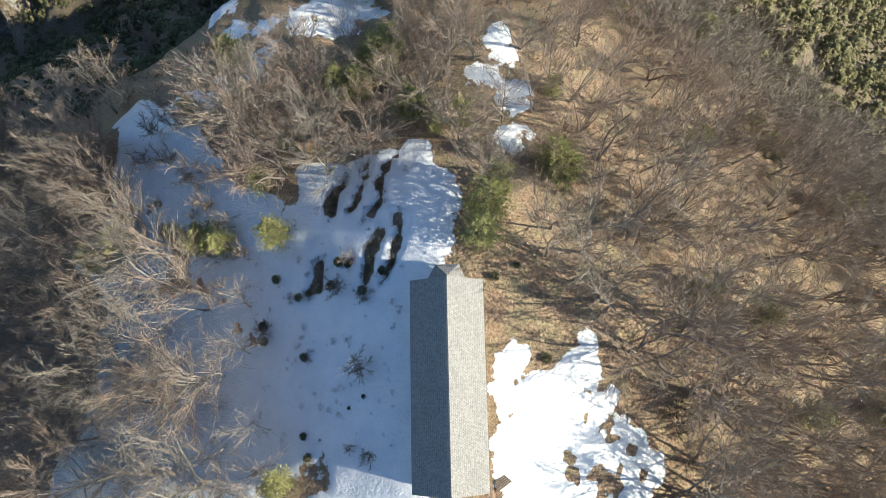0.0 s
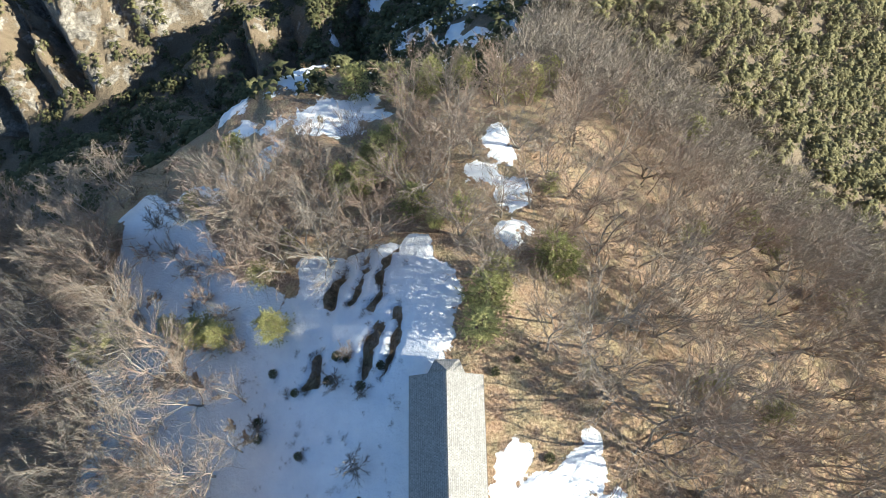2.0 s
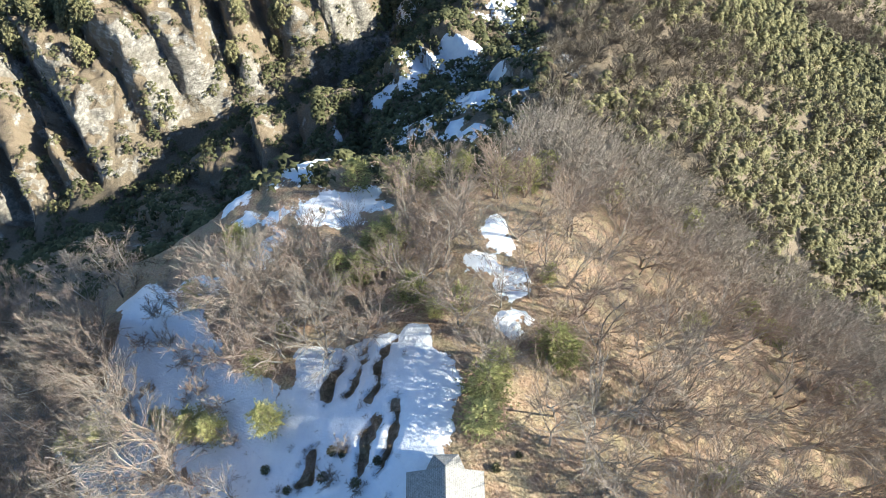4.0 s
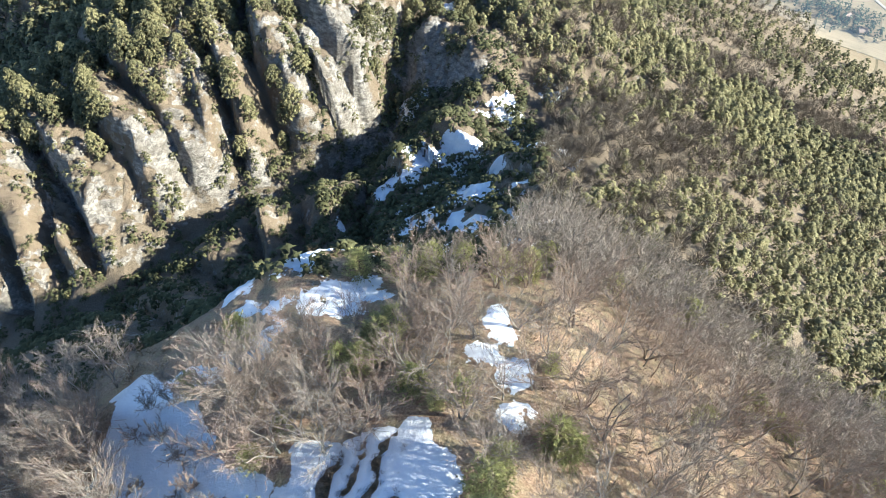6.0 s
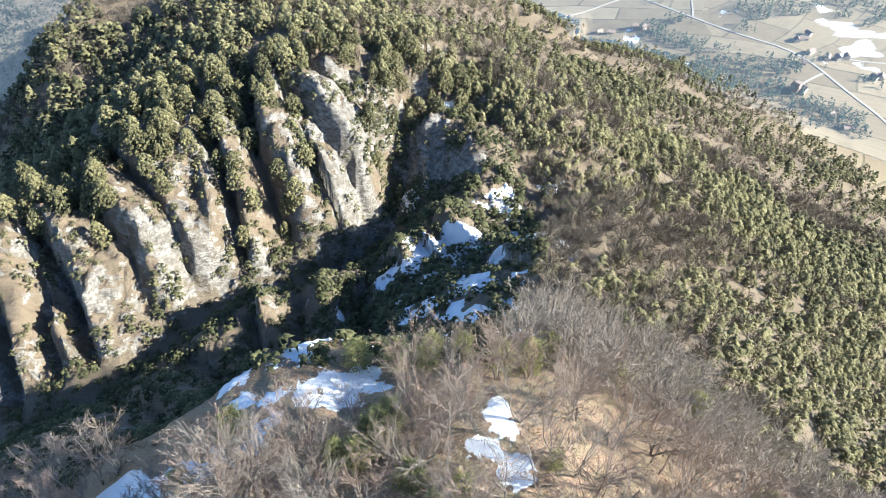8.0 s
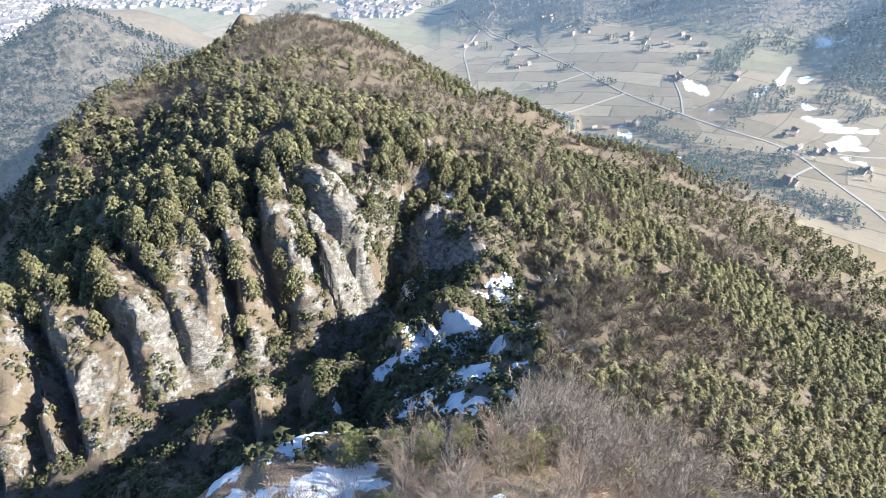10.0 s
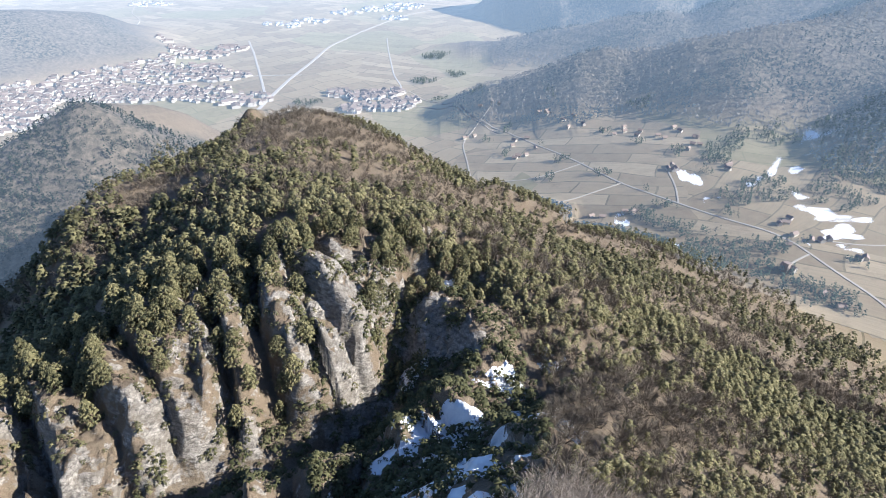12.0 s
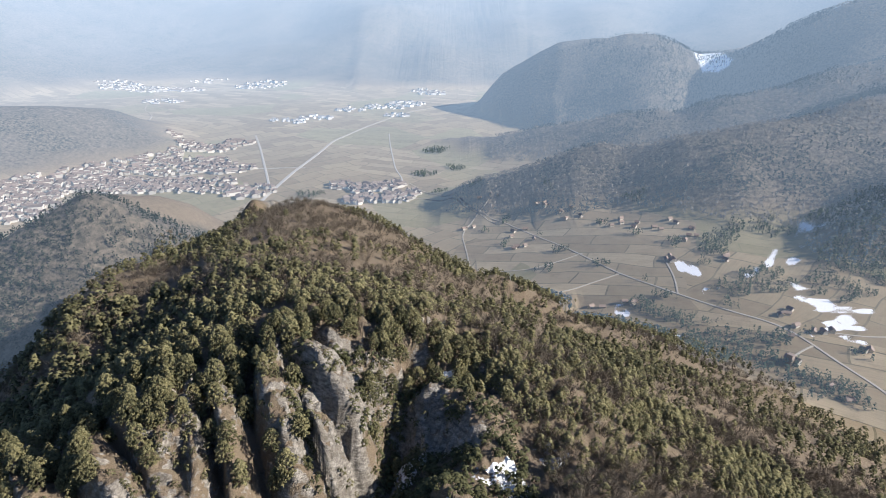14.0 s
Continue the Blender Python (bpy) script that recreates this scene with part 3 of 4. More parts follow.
def bare_tree(seed, tall, stems=1, limbs=9, shoots=2, twigs=3, thick=0.017):
    """Meshes of trunk and twigs of a leafless tree with a wide, rounded crown."""
    rng = random.Random(seed)
    tv, tf, cv, cf = [], [], [], []
    for s in range(stems):
        sway = 0.08 + 0.20 * (stems > 1)
        way = Vector((rng.gauss(0, sway), rng.gauss(0, sway), 1)).normalized()
        p, r = Vector((rng.uniform(-0.2, 0.2) * (stems > 1), rng.uniform(-0.2, 0.2) * (stems > 1), -0.8)), 0.013 * tall + 0.05
        spine = []
        for k in range(7):
            q = p + way * tall * 0.13
            tube(tv, tf, p, q, r, r * 0.82, 5)
            p, r, way = q, r * 0.82, bend(rng, way, 0.10)
            spine.append((p, r, way))
        for n in range(limbs):
            j = min(6, 1 + int(n * 6 / limbs) + rng.randrange(0, 2))
            p, r, up = spine[j]
            turn, rise = n * 2.4 + rng.uniform(-0.5, 0.5), rng.uniform(0.35, 1.1)
            way = (Vector((math.cos(turn), math.sin(turn), rise)) + 0.3 * up).normalized()
            size, r = tall * rng.uniform(0.40, 0.58) * (1.08 - 0.07 * j), r * 0.6
            for k in range(4):
                q = p + way * size / 4
                tube(tv, tf, p, q, r, r * 0.70, 4)
                p, r, way = q, r * 0.70, bend(rng, way + Vector((0, 0, 0.14)), 0.09)
                for m in range(shoots + (k > 1)):
                    sp, sw, sr = p - way * size * rng.uniform(0, 0.2), bend(rng, way, 0.34), max(r * 0.6, thick * 1.2)
                    ssize = size * rng.uniform(0.30, 0.52)
                    for i in range(2):
                        sq = sp + sw * ssize / 2
                        tube(cv, cf, sp, sq, sr, sr * 0.7, 3)
                        for t in range(twigs):
                            tw = bend(rng, sw, 0.26)
                            te = sq + tw * ssize * rng.uniform(0.35, 0.8)
                            blade(cv, cf, rng, sq, te, thick * 1.25)
                            tm = sq + (te - sq) * rng.uniform(0.3, 0.7)
                            blade(cv, cf, rng, tm, tm + bend(rng, tw, 0.32) * ssize * 0.5, thick * 1.1)
                        sp, sr, sw = sq, sr * 0.7, bend(rng, sw, 0.15)
    return mesh("trunk", tv, tf, BARK), mesh("crown", cv, cf, TWIG)


def spray(verts, faces, c, out, size, rng, blades=5, broad=1.0):
    """A tuft of needles: slender blades that fan out from one twig."""
    for n in range(blades):
        way = (out + Vector((rng.gauss(0, 0.75), rng.gauss(0, 0.75), rng.gauss(0.1, 0.5)))).normalized()
        side = way.cross(Vector((rng.gauss(0, 0.5), rng.gauss(0, 0.5), 1))).normalized() * size * rng.uniform(0.16, 0.30) * broad
        tip = c + way * size * rng.uniform(0.7, 1.3)
        k = len(verts)
        verts += [c - way * size * 0.25 + side, tip, c - way * size * 0.25 - side]
        faces.append((k, k + 1, k + 2))


def pine_tree(seed, tall, wide, tufts, tuft, material, low=0.25, point=0.8, blades=5, broad=1.0):
    """Meshes of trunk and crown of an evergreen; point 1 is a cone, 0 a round head."""
    rng = random.Random(seed)
    tv, tf, cv, cf = [], [], [], []
    tube(tv, tf, Vector((0, 0, -1.0)), Vector((0, 0, tall * 0.55)), 0.016 * tall + 0.05, 0.010 * tall, 6)
    tube(tv, tf, Vector((0, 0, tall * 0.55)), Vector((0, 0, tall * 0.96)), 0.010 * tall, 0.02, 6)
    boughs = max(14, tufts // 9)
    for b in range(boughs):
        k = (b + rng.random()) / boughs
        cone = (1 - k) ** 0.75 * min(1, 3.5 * k + 0.5)
        head = math.sqrt(max(0.03, 1 - (1.7 * k - 0.7) ** 2))
        reach = wide * (point * cone + (1 - point) * head) * rng.uniform(0.68, 1.15)
        turn, h = 2.4 * b + rng.uniform(-0.4, 0.4), tall * (low + (1 - low) * k)
        tip = Vector((math.cos(turn) * reach, math.sin(turn) * reach, h + 0.10 * reach))
        root = Vector((0, 0, h - 0.12 * reach))
        tube(tv, tf, root, tip, 0.035, 0.012, 3)
        for n in range(max(2, tufts // boughs)):
            f = math.sqrt(rng.uniform(0.08, 1.0))
            fan = Vector((rng.gauss(0, 0.16), rng.gauss(0, 0.16), rng.gauss(0, 0.07))) * reach * f
            out = Vector((math.cos(turn), math.sin(turn), 0.35))
            spray(cv, cf, root.lerp(tip, f) + fan, out, tuft * rng.uniform(0.7, 1.25), rng, blades, broad)
    spray(cv, cf, Vector((0, 0, tall * 0.97)), Vector((0, 0, 1)), tuft, rng, blades)
    return mesh("trunk", tv, tf, PINE_BARK), mesh("crown", cv, cf, material)


def clump_crown(seed, tall, wide, clumps, size, low=0.12, point=0.5, tips=5):
    """A conifer crown of ragged, drooping clumps of needles in whorls; point 1 is a cone, 0 a round head."""
    rng = np.random.RandomState(seed)
    vs, fs = [], []
    for n in range(clumps):
        k = ((n + rng.rand()) / clumps) ** 0.85
        cone, head = (1 - k) ** 0.8 * min(1, 4 * k + 0.45), math.sqrt(max(0.02, 1 - (1.55 * k - 0.55) ** 2))
        reach = wide * (point * cone + (1 - point) * head) * math.sqrt(rng.uniform(0.12, 1.0))
        turn = 2.4 * n + rng.uniform(-0.6, 0.6)
        out = np.array([math.cos(turn), math.sin(turn), 0.0])
        c = out * reach + np.array([0, 0, tall * (low + (1 - low) * k)])
        up = out * 0.55 + np.array([rng.normal(0, 0.25), rng.normal(0, 0.25), 0.9])
        up /= np.linalg.norm(up)
        u = np.cross(up, [rng.normal(), rng.normal(), 0.1])
        u /= np.linalg.norm(u)
        w = np.cross(up, u)
        r0 = size * rng.uniform(0.7, 1.25)
        at = len(vs)
        vs.append(c + up * 0.45 * r0)
        ring = 2 * tips
        for m in range(ring):
            q = 2 * math.pi * (m + rng.uniform(-0.25, 0.25)) / ring
            r = r0 * (rng.uniform(0.85, 1.35) if m % 2 else rng.uniform(0.35, 0.6))
            vs.append(c + (u * math.cos(q) + w * math.sin(q)) * r - up * r0 * (0.30 if m % 2 else 0.05) * rng.uniform(0.4, 1.4))
        fs += [(at, at + 1 + m, at + 1 + (m + 1) % ring) for m in range(ring)]
    return np.array(vs), np.array(fs)


def twig_crown(seed, tall, wide, twigs, width):
    """A leafless crown: a trunk and many thin shoots that rise and fan out."""
    rng = np.random.RandomState(seed)
    vs, fs = [], []
    for n in range(twigs):
        first = n < 7
        turn, k = rng.uniform(0, 6.28), rng.uniform(0.15, 0.85)
        root = np.array([0, 0, tall * rng.uniform(0.0, 0.3)]) if first else np.array([math.cos(turn) * wide * 0.6 * k, math.sin(turn) * wide * 0.6 * k, tall * (0.18 + 0.5 * rng.rand())])
        way = np.array([math.cos(turn) * (0.45 + 0.5 * k), math.sin(turn) * (0.45 + 0.5 * k), rng.uniform(0.45, 1.0)]) + rng.normal(0, 0.22, 3)
        way /= np.linalg.norm(way)
        side = np.cross(way, rng.normal(0, 1, 3))
        side *= width * (1.6 if first else 1.0) / np.linalg.norm(side)
        at = len(vs)
        vs += [root - side, root + side, root + way * (tall * 0.6 if first else wide * rng.uniform(0.45, 0.95))]
        fs.append((at, at + 1, at + 2))
    return np.array(vs), np.array(fs)


def far_pine(seed, tall, wide, material):
    """Meshes of trunk and crown of a pine seen from across the gorge."""
    tv, tf = [], []
    tube(tv, tf, Vector((0, 0, -1.0)), Vector((0, 0, tall * 0.55)), 0.016 * tall + 0.05, 0.010 * tall, 6)
    tube(tv, tf, Vector((0, 0, tall * 0.55)), Vector((0, 0, tall * 0.96)), 0.010 * tall, 0.02, 6)
    rng = random.Random(seed)
    for k in range(14):
        turn, h = 2.4 * k, tall * (0.12 + 0.05 * k)
        reach = wide * 0.7 * (1 - 0.04 * k)
        tube(tv, tf, Vector((0, 0, h)), Vector((math.cos(turn) * reach, math.sin(turn) * reach, h + 0.15 * reach)), 0.05, 0.015, 3)
    v, f = clump_crown(seed, tall, wide, 150, 0.80, 0.08, 0.10 + 0.14 * (seed % 4), 6)
    return mesh("trunk", tv, tf, PINE_BARK), mesh("crown", v, f, material)


def tree_thing(name, meshes, label, group):
    ob = empty(name, 0, 0, 0, label, "tree", group)
    part("trunk", meshes[0], ob)
    part("crown", meshes[1], ob)
    return ob


def lone(kind, x, y, size=1.0, turn=0.0, label=""):
    """A copy of one kind of tree, at its place on the ground."""
    ob = copy_thing(kind, pose(x, y, ground_z(x, y), 0, 0, turn))
    ob.scale = (size, size, size)
    return tagged(ob, label)


def used_first(kinds):
    for ob in kinds:
        for o in (*ob.children_recursive, ob):
            bpy.data.objects.remove(o)


BARE = [tree_thing("bare_tree", bare_tree(10 + k, 11.5, (1, 2, 3)[k % 3], (11, 6, 4)[k % 3]), "leafless grey-brown broadleaf tree with fine twigs", "bare trees on the ridge") for k in range(6)]
SHRUB = [tree_thing("bare_shrub", bare_tree(30 + k, 3.2, 4, 4, 2, 2), "leafless brown shrub growing out of the snow", "bare shrubs by the hut") for k in range(2)]
PINES = [tree_thing("pine_tree", pine_tree(50 + k, 8.0, 2.7 + 0.3 * (k % 3), 1150, 0.38, BROADLEAF, 0.06, 0.35, 4, 0.6), "bushy olive-green pine among bare trees", "evergreens on the ridge") for k in range(4)]
FAR_PINES = [tree_thing("far_pine", far_pine(70 + k, 11.0 + 0.9 * (k % 3), 3.6 + 0.35 * (k % 4), PINE), "dark olive pine on the steep far wall of the gorge", "pines across the gorge") for k in range(8)]

placed = random.Random(4)
for x, y, k, s in ((4.6, 19, 1, 0.95), (4.0, 15.5, 1, 0.8), (6.0, 22, 3, 0.8), (12.5, 25, 0, 0.85), (14.0, 24, 1, 0.75), (-19.5, 17, 1, 0.7), (-44, 19, 1, 0.9), (-48, 17, 2, 0.9), (-35, 19, 1, 0.55), (-29.5, 18, 2, 0.65), (-31, 17, 0, 0.6), (-27, 17, 2, 0.6),
                   (-29, 44, 3, 0.9), (-33, 35, 1, 0.65), (-13.5, 38, 2, 0.8), (-11, 38, 0, 0.8), (-8.5, 42, 2, 0.9), (-7, 44, 0, 0.9), (-22, 24, 1, 0.6), (-19, 28, 3, 0.5), (38, 8, 2, 0.75), (35, 33, 0, 0.7), (-1, 30, 3, 0.5), (2, 31, 1, 0.6), (-17, -10, 3, 0.7),
                   (-14, 60, 1, 0.9), (-8, 60, 3, 1.0), (-2, 61, 1, 0.9), (3, 62, 3, 0.9), (9, 58, 1, 0.9), (14, 60, 3, 1.0), (18, 66, 1, 1.0)):
    lone(PINES[k], x, y, s * placed.uniform(0.95, 1.1), placed.uniform(0, 360))
for x, y, k, s in ((-22.5, 3.5, 3, 0.55), (-23, 9, 4, 0.6), (-21.5, -4, 3, 0.5), (-26, 1, 0, 1.0), (-25, -7, 3, 0.9), (-29, 9, 1, 0.9), (-33, -2, 2, 0.9), (-36, 6, 0, 1.0), (-31, -10, 4, 1.0), (-39, -7, 3, 1.0), (-40, 1, 5, 0.9), (-34, 12, 4, 0.8), (-44, 9, 0, 1.0), (-20, -9, 2, 0.7), (-46, -3, 1, 1.0), (-17, -13, 5, 0.8),
                   (-17, 27, 5, 1.0), (-14, 25, 2, 0.9), (-10, 27, 1, 0.8), (-13, 31, 5, 0.9), (-20, 31, 2, 0.8), (-51, 28, 0, 1.0), (-53, 21, 3, 1.0), (-35, 36, 4, 0.7), (-26, 38, 1, 0.7), (-24, 43, 2, 0.7), (-18, 45, 4, 0.7), (-4, 33, 2, 0.9), (0, 38, 0, 1.0), (4, 41, 5, 0.9), (-5, 40, 4, 0.8), (2, 28, 2, 0.7), (7, 31, 5, 0.8), (11, 33, 3, 0.9), (14, 38, 2, 0.9), (10, 43, 1, 0.9),
                   (11, 13.5, 0, 0.8), (12, 17, 3, 0.8), (21, 3.5, 2, 1.0), (23, 20, 5, 1.0), (25, 8, 0, 1.0), (31, -3, 2, 1.0), (27, -8, 5, 1.0), (18, 12, 4, 0.8), (19, 27, 2, 0.9)):
    lone(BARE[k], x, y, s * placed.uniform(0.9, 1.1), placed.uniform(0, 360))
for x, y, k, s in ((-9, 2.2, 0, 1.0), (-7.4, -6.6, 1, 0.6), (-9.5, -6.2, 0, 0.4), (-15, 2.8, 1, 0.3), (-11.5, 10, 0, 0.8), (-9, 9, 1, 0.7), (-21, 6, 0, 0.8), (-10.5, 13, 1, 0.7), (-14, 12, 0, 0.6), (10.2, 9, 1, 0.6), (-27, 20, 0, 1.1), (-31, 22, 1, 1.2), (-34, 27, 0, 1.3), (-37, 29, 1, 1.2), (-40, 34, 0, 1.2), (-30, 27, 1, 1.0), (-36, 34, 0, 1.4), (-24, 15, 1, 0.8), (-42, 31, 1, 1.1), (-28, 16, 0, 0.9), (-33, 22, 1, 0.7)):
    lone(SHRUB[k], x, y, s, placed.uniform(0, 360))


def scatter(count, seed, spot):
    """Places and sizes of trees: spot(x, y) gives the chance, over the box (x0, x1, y0, y1)."""
    rng = np.random.RandomState(seed)
    (x0, x1, y0, y1), chance = spot
    x, y = rng.uniform(x0, x1, count), rng.uniform(y0, y1, count)
    keep = rng.random_sample(count) < chance(x, y)
    x, y = x[keep], y[keep]
    return x, y, sampled(x, y), rng.random_sample(len(x)), rng.random_sample(len(x))


def right_woods(x, y):
    d, _, _, side = along(x, y, CREST)
    return (side > 0) * (d > 9) * (np.hypot(x - 11, y + 4) > 13.5)


# bare woods on the brow and on the shaded side of the yard
def left_woods(x, y):
    return (blobs(x, y, SNOW_YARD) < -1.6) * (np.hypot(x, y) < 88) * (y < np.where(x < -44, 42, 31) + 0.15 * (x + 60))


def brow_woods(x, y):
    open_snow = np.maximum(blobs(x, y, SNOW_YARD), blobs(x, y, SNOW_EDGE))
    return (open_snow < -1.6) * (np.hypot(x - 0.5, y) > 12.5) * (np.hypot(x, y) < 66 - 0.06 * np.abs(x)) * (y < 37 + 0.6 * (x + 47))


x, y, z, a, b = scatter(125, 25, ((-62, 14, 20, 64), brow_woods))
for k in range(len(x)):
    if k % 9 == 4:
        lone(PINES[k % 4], x[k], y[k], 0.45 + 0.4 * a[k], 360 * b[k])
    else:
        lone(BARE[k % 6], x[k], y[k], 0.5 + 0.38 * a[k], 360 * b[k])
x, y, z, a, b = scatter(150, 26, ((-84, -23, -22, 44), left_woods))
for k in range(len(x)):
    lone(BARE[k % 6], x[k], y[k], 0.85 + 0.4 * a[k], 360 * b[k])


# bare woods on the sunny slope beside the ridge
x, y, z, a, b = scatter(190, 21, ((9, 66, -34, 66), right_woods))
for k in range(len(x)):
    if k % 9 == 3 and x[k] > 30:
        lone(PINES[k % 4], x[k], y[k], 0.7 + 0.4 * a[k], 360 * b[k])
    elif np.hypot(x[k], y[k]) < 64:
        lone(BARE[k % 6], x[k], y[k], 0.72 + 0.42 * a[k], 360 * b[k])


# pines across the gorge, thick on the hill, thin on the ribs
def gorge_wall(x, y):
    d, _, run, side = along(x, y, GORGE)
    return side > 0, d, run


def hill_chance(x, y):
    far, d, run = gorge_wall(x, y)
    return far * (0.40 * step(10, 24, d) + 0.60 * step(36, 48, d)) * (y + 0.25 * x > 130) * (blobs(x, y, ROCKS) < -0.5)


x, y, z, a, b = scatter(1750, 22, ((-215, 10, 120, 300), hill_chance))
order = np.argsort(x * x + y * y)
near_pines = order[:260]
for k in near_pines:
    lone(FAR_PINES[k % 8], x[k], y[k], 0.5 + 0.5 * a[k], 360 * b[k])
rest = [(x[k], y[k], z[k], a[k], b[k]) for k in order[260:]]


def joined_woods(name, spots, kinds, label):
    """Many far trees in one mesh: each is one of the given crowns, turned and sized."""
    vs, fs, at = [], [], 0
    for n, (px, py, pz, s, q) in enumerate(spots):
        cv, cf = kinds[n % len(kinds)]
        c, t = math.cos(6.28 * q), math.sin(6.28 * q)
        vs.append(np.stack([(cv[:, 0] * c - cv[:, 1] * t) * s + px, (cv[:, 0] * t + cv[:, 1] * c) * s + py, cv[:, 2] * s + pz], -1))
        fs.append(cf + at)
        at += len(cv)
    return np.concatenate(vs), np.concatenate(fs)


def tri_object(name, v, f, material, label, category):
    d = bpy.data.meshes.new(name)
    d.vertices.add(len(v)), d.vertices.foreach_set("co", v.ravel())
    d.loops.add(f.size), d.loops.foreach_set("vertex_index", f.ravel())
    d.polygons.add(len(f)), d.polygons.foreach_set("loop_start", np.arange(0, f.size, 3))
    d.update(calc_edges=True)
    d.materials.append(material)
    return tagged(new(name, d), label, category, kind="stuff")


def small_crown(seed, tall, wide, tufts, tuft, low=0.15, blades=3, broad=1.0):
    rng = random.Random(seed)
    vs, fs = [], []
    for n in range(tufts):
        k = (n + 0.5) / tufts
        d = wide * math.sqrt(max(0.05, 1 - (1.6 * k - 0.6) ** 2)) * rng.uniform(0.35, 1)
        turn = 2.4 * n + rng.uniform(-0.5, 0.5)
        spray(vs, fs, Vector((d * math.cos(turn), d * math.sin(turn), tall * (low + (1 - low) * k))), Vector((math.cos(turn), math.sin(turn), 0.6)), tuft * rng.uniform(0.8, 1.2), rng, blades, broad)
    return np.array([tuple(v) for v in vs]), np.array(fs)


NEAR_PINE = [clump_crown(85 + k, 5.6 + 0.9 * (k % 3), 2.4 + 0.25 * (k % 4), 30, 0.86, 0.05, 0.12 * (k % 4), 4) for k in range(8)]
MID_PINE = [clump_crown(185 + k, 6.0 + 0.8 * (k % 3), 2.6, 11, 1.4, 0.08, 0.15 * (k % 3), 4) for k in range(6)]
ROUND_BARE = [twig_crown(95 + k, 8, 3.4, 75, 0.095) for k in range(5)]
DRY_CROWN = crown_material("far_bare_crowns", (0.10, 0.082, 0.062), (0.24, 0.20, 0.155))


def z_over(x, y):
    return sampled(x, y) - valley(x, y)


def slope_chance(x, y):
    d, _, _, side = along(x, y, CREST)
    dh, _, _, sh = along(x, y, HILL)
    far, dg, run = gorge_wall(x, y)
    return (((side > 0) | (d < 5)) | (y > 250)) * (np.hypot(x, y) > 64) * ((dg > 55) | ((d > 1) & (side > 0) & (y < 236))) * np.clip(1.5 - np.hypot(x, y) / 500, 0.6, 1)


x, y, z, a, b = scatter(24000, 23, ((-330, 460, -30, 720), slope_chance))
x2, y2, z2, a2, b2 = scatter(5200, 24, ((10, 250, -30, 270), slope_chance))
x, y, z, a, b = (np.concatenate(p) for p in zip((x, y, z, a, b), (x2, y2, z2, a2, b2)))
far_off = np.hypot(x, y)
keep = (z - valley(x, y) > 4) & (np.hypot(x + 165, y - 545) > 19)
patchy = fbm(x, y, 55, 3, 31) + 0.9 * np.exp(-((x + 110) ** 2 + (y - 440) ** 2) / 9000.0)
bare_here = patchy + 1.1 * (b - 0.5) + 1.25 * (1 - step(75, 135, far_off)) > 0.20
green = [(x[k], y[k], z[k], 0.42 + 0.5 * a[k] * a[k] + 0.25 * step(150, 300, far_off[k]), b[k]) for k in range(len(x)) if keep[k] and not bare_here[k]] + [(px, py, pz, 0.75 + 0.5 * s, q) for px, py, pz, s, q in rest]
dry = [(x[k], y[k], z[k], 0.55 + 0.5 * a[k], b[k]) for k in range(len(x)) if keep[k] and bare_here[k] and far_off[k] > 100]
twiggy = []
for n in range(4):
    pair = bare_tree(20 + n, 11.5, 1 + n % 2, (8, 4)[n % 2], 1, 1, 0.05)
    v0, f0 = [], []
    for m in pair:
        at = len(v0)
        v0 += [tuple(v.co) for v in m.vertices]
        for p in m.polygons:
            q = [i + at for i in p.vertices]
            f0 += [(q[0], q[1], q[2])] + ([(q[0], q[2], q[3])] if len(q) == 4 else [])
        bpy.data.meshes.remove(m)
    twiggy.append((np.array(v0), np.array(f0)))
close_dry = [(x[k], y[k], z[k], 0.6 + 0.4 * a[k], b[k]) for k in range(len(x)) if keep[k] and bare_here[k] and far_off[k] <= 100]
tri_object("bare_hillside_wood", *joined_woods("wood", close_dry, twiggy, ""), TWIG, "leafless brown wood on the sunny slope", "woods")
# the bare wood goes on between the single trees of the brow and the sunny slope
ridge_twiggy = []
for n in range(4):
    pair = bare_tree(40 + n, 11.0, (1, 2, 3)[n % 3], (9, 5, 4)[n % 3], 2, 2, 0.022)
    v0, f0 = [], []
    for m in pair:
        at = len(v0)
        v0 += [tuple(v.co) for v in m.vertices]
        for p in m.polygons:
            q = [i + at for i in p.vertices]
            f0 += [(q[0], q[1], q[2])] + ([(q[0], q[2], q[3])] if len(q) == 4 else [])
        bpy.data.meshes.remove(m)
    ridge_twiggy.append((np.array(v0), np.array(f0)))
wx, wy, wz, wa, wb = scatter(330, 46, ((-62, 68, -34, 68), lambda x, y: np.maximum(brow_woods(x, y) * (x < 14) * (y > 22), right_woods(x, y) * (x > 16)) * (np.hypot(x, y) > 28) * (np.hypot(x, y) < 72)))
tri_object("ridge_wood", *joined_woods("wood", [(wx[k], wy[k], wz[k], 0.55 + 0.4 * wa[k], wb[k]) for k in range(len(wx))], ridge_twiggy, ""), TWIG, "leafless grey-brown wood along the ridge", "woods")
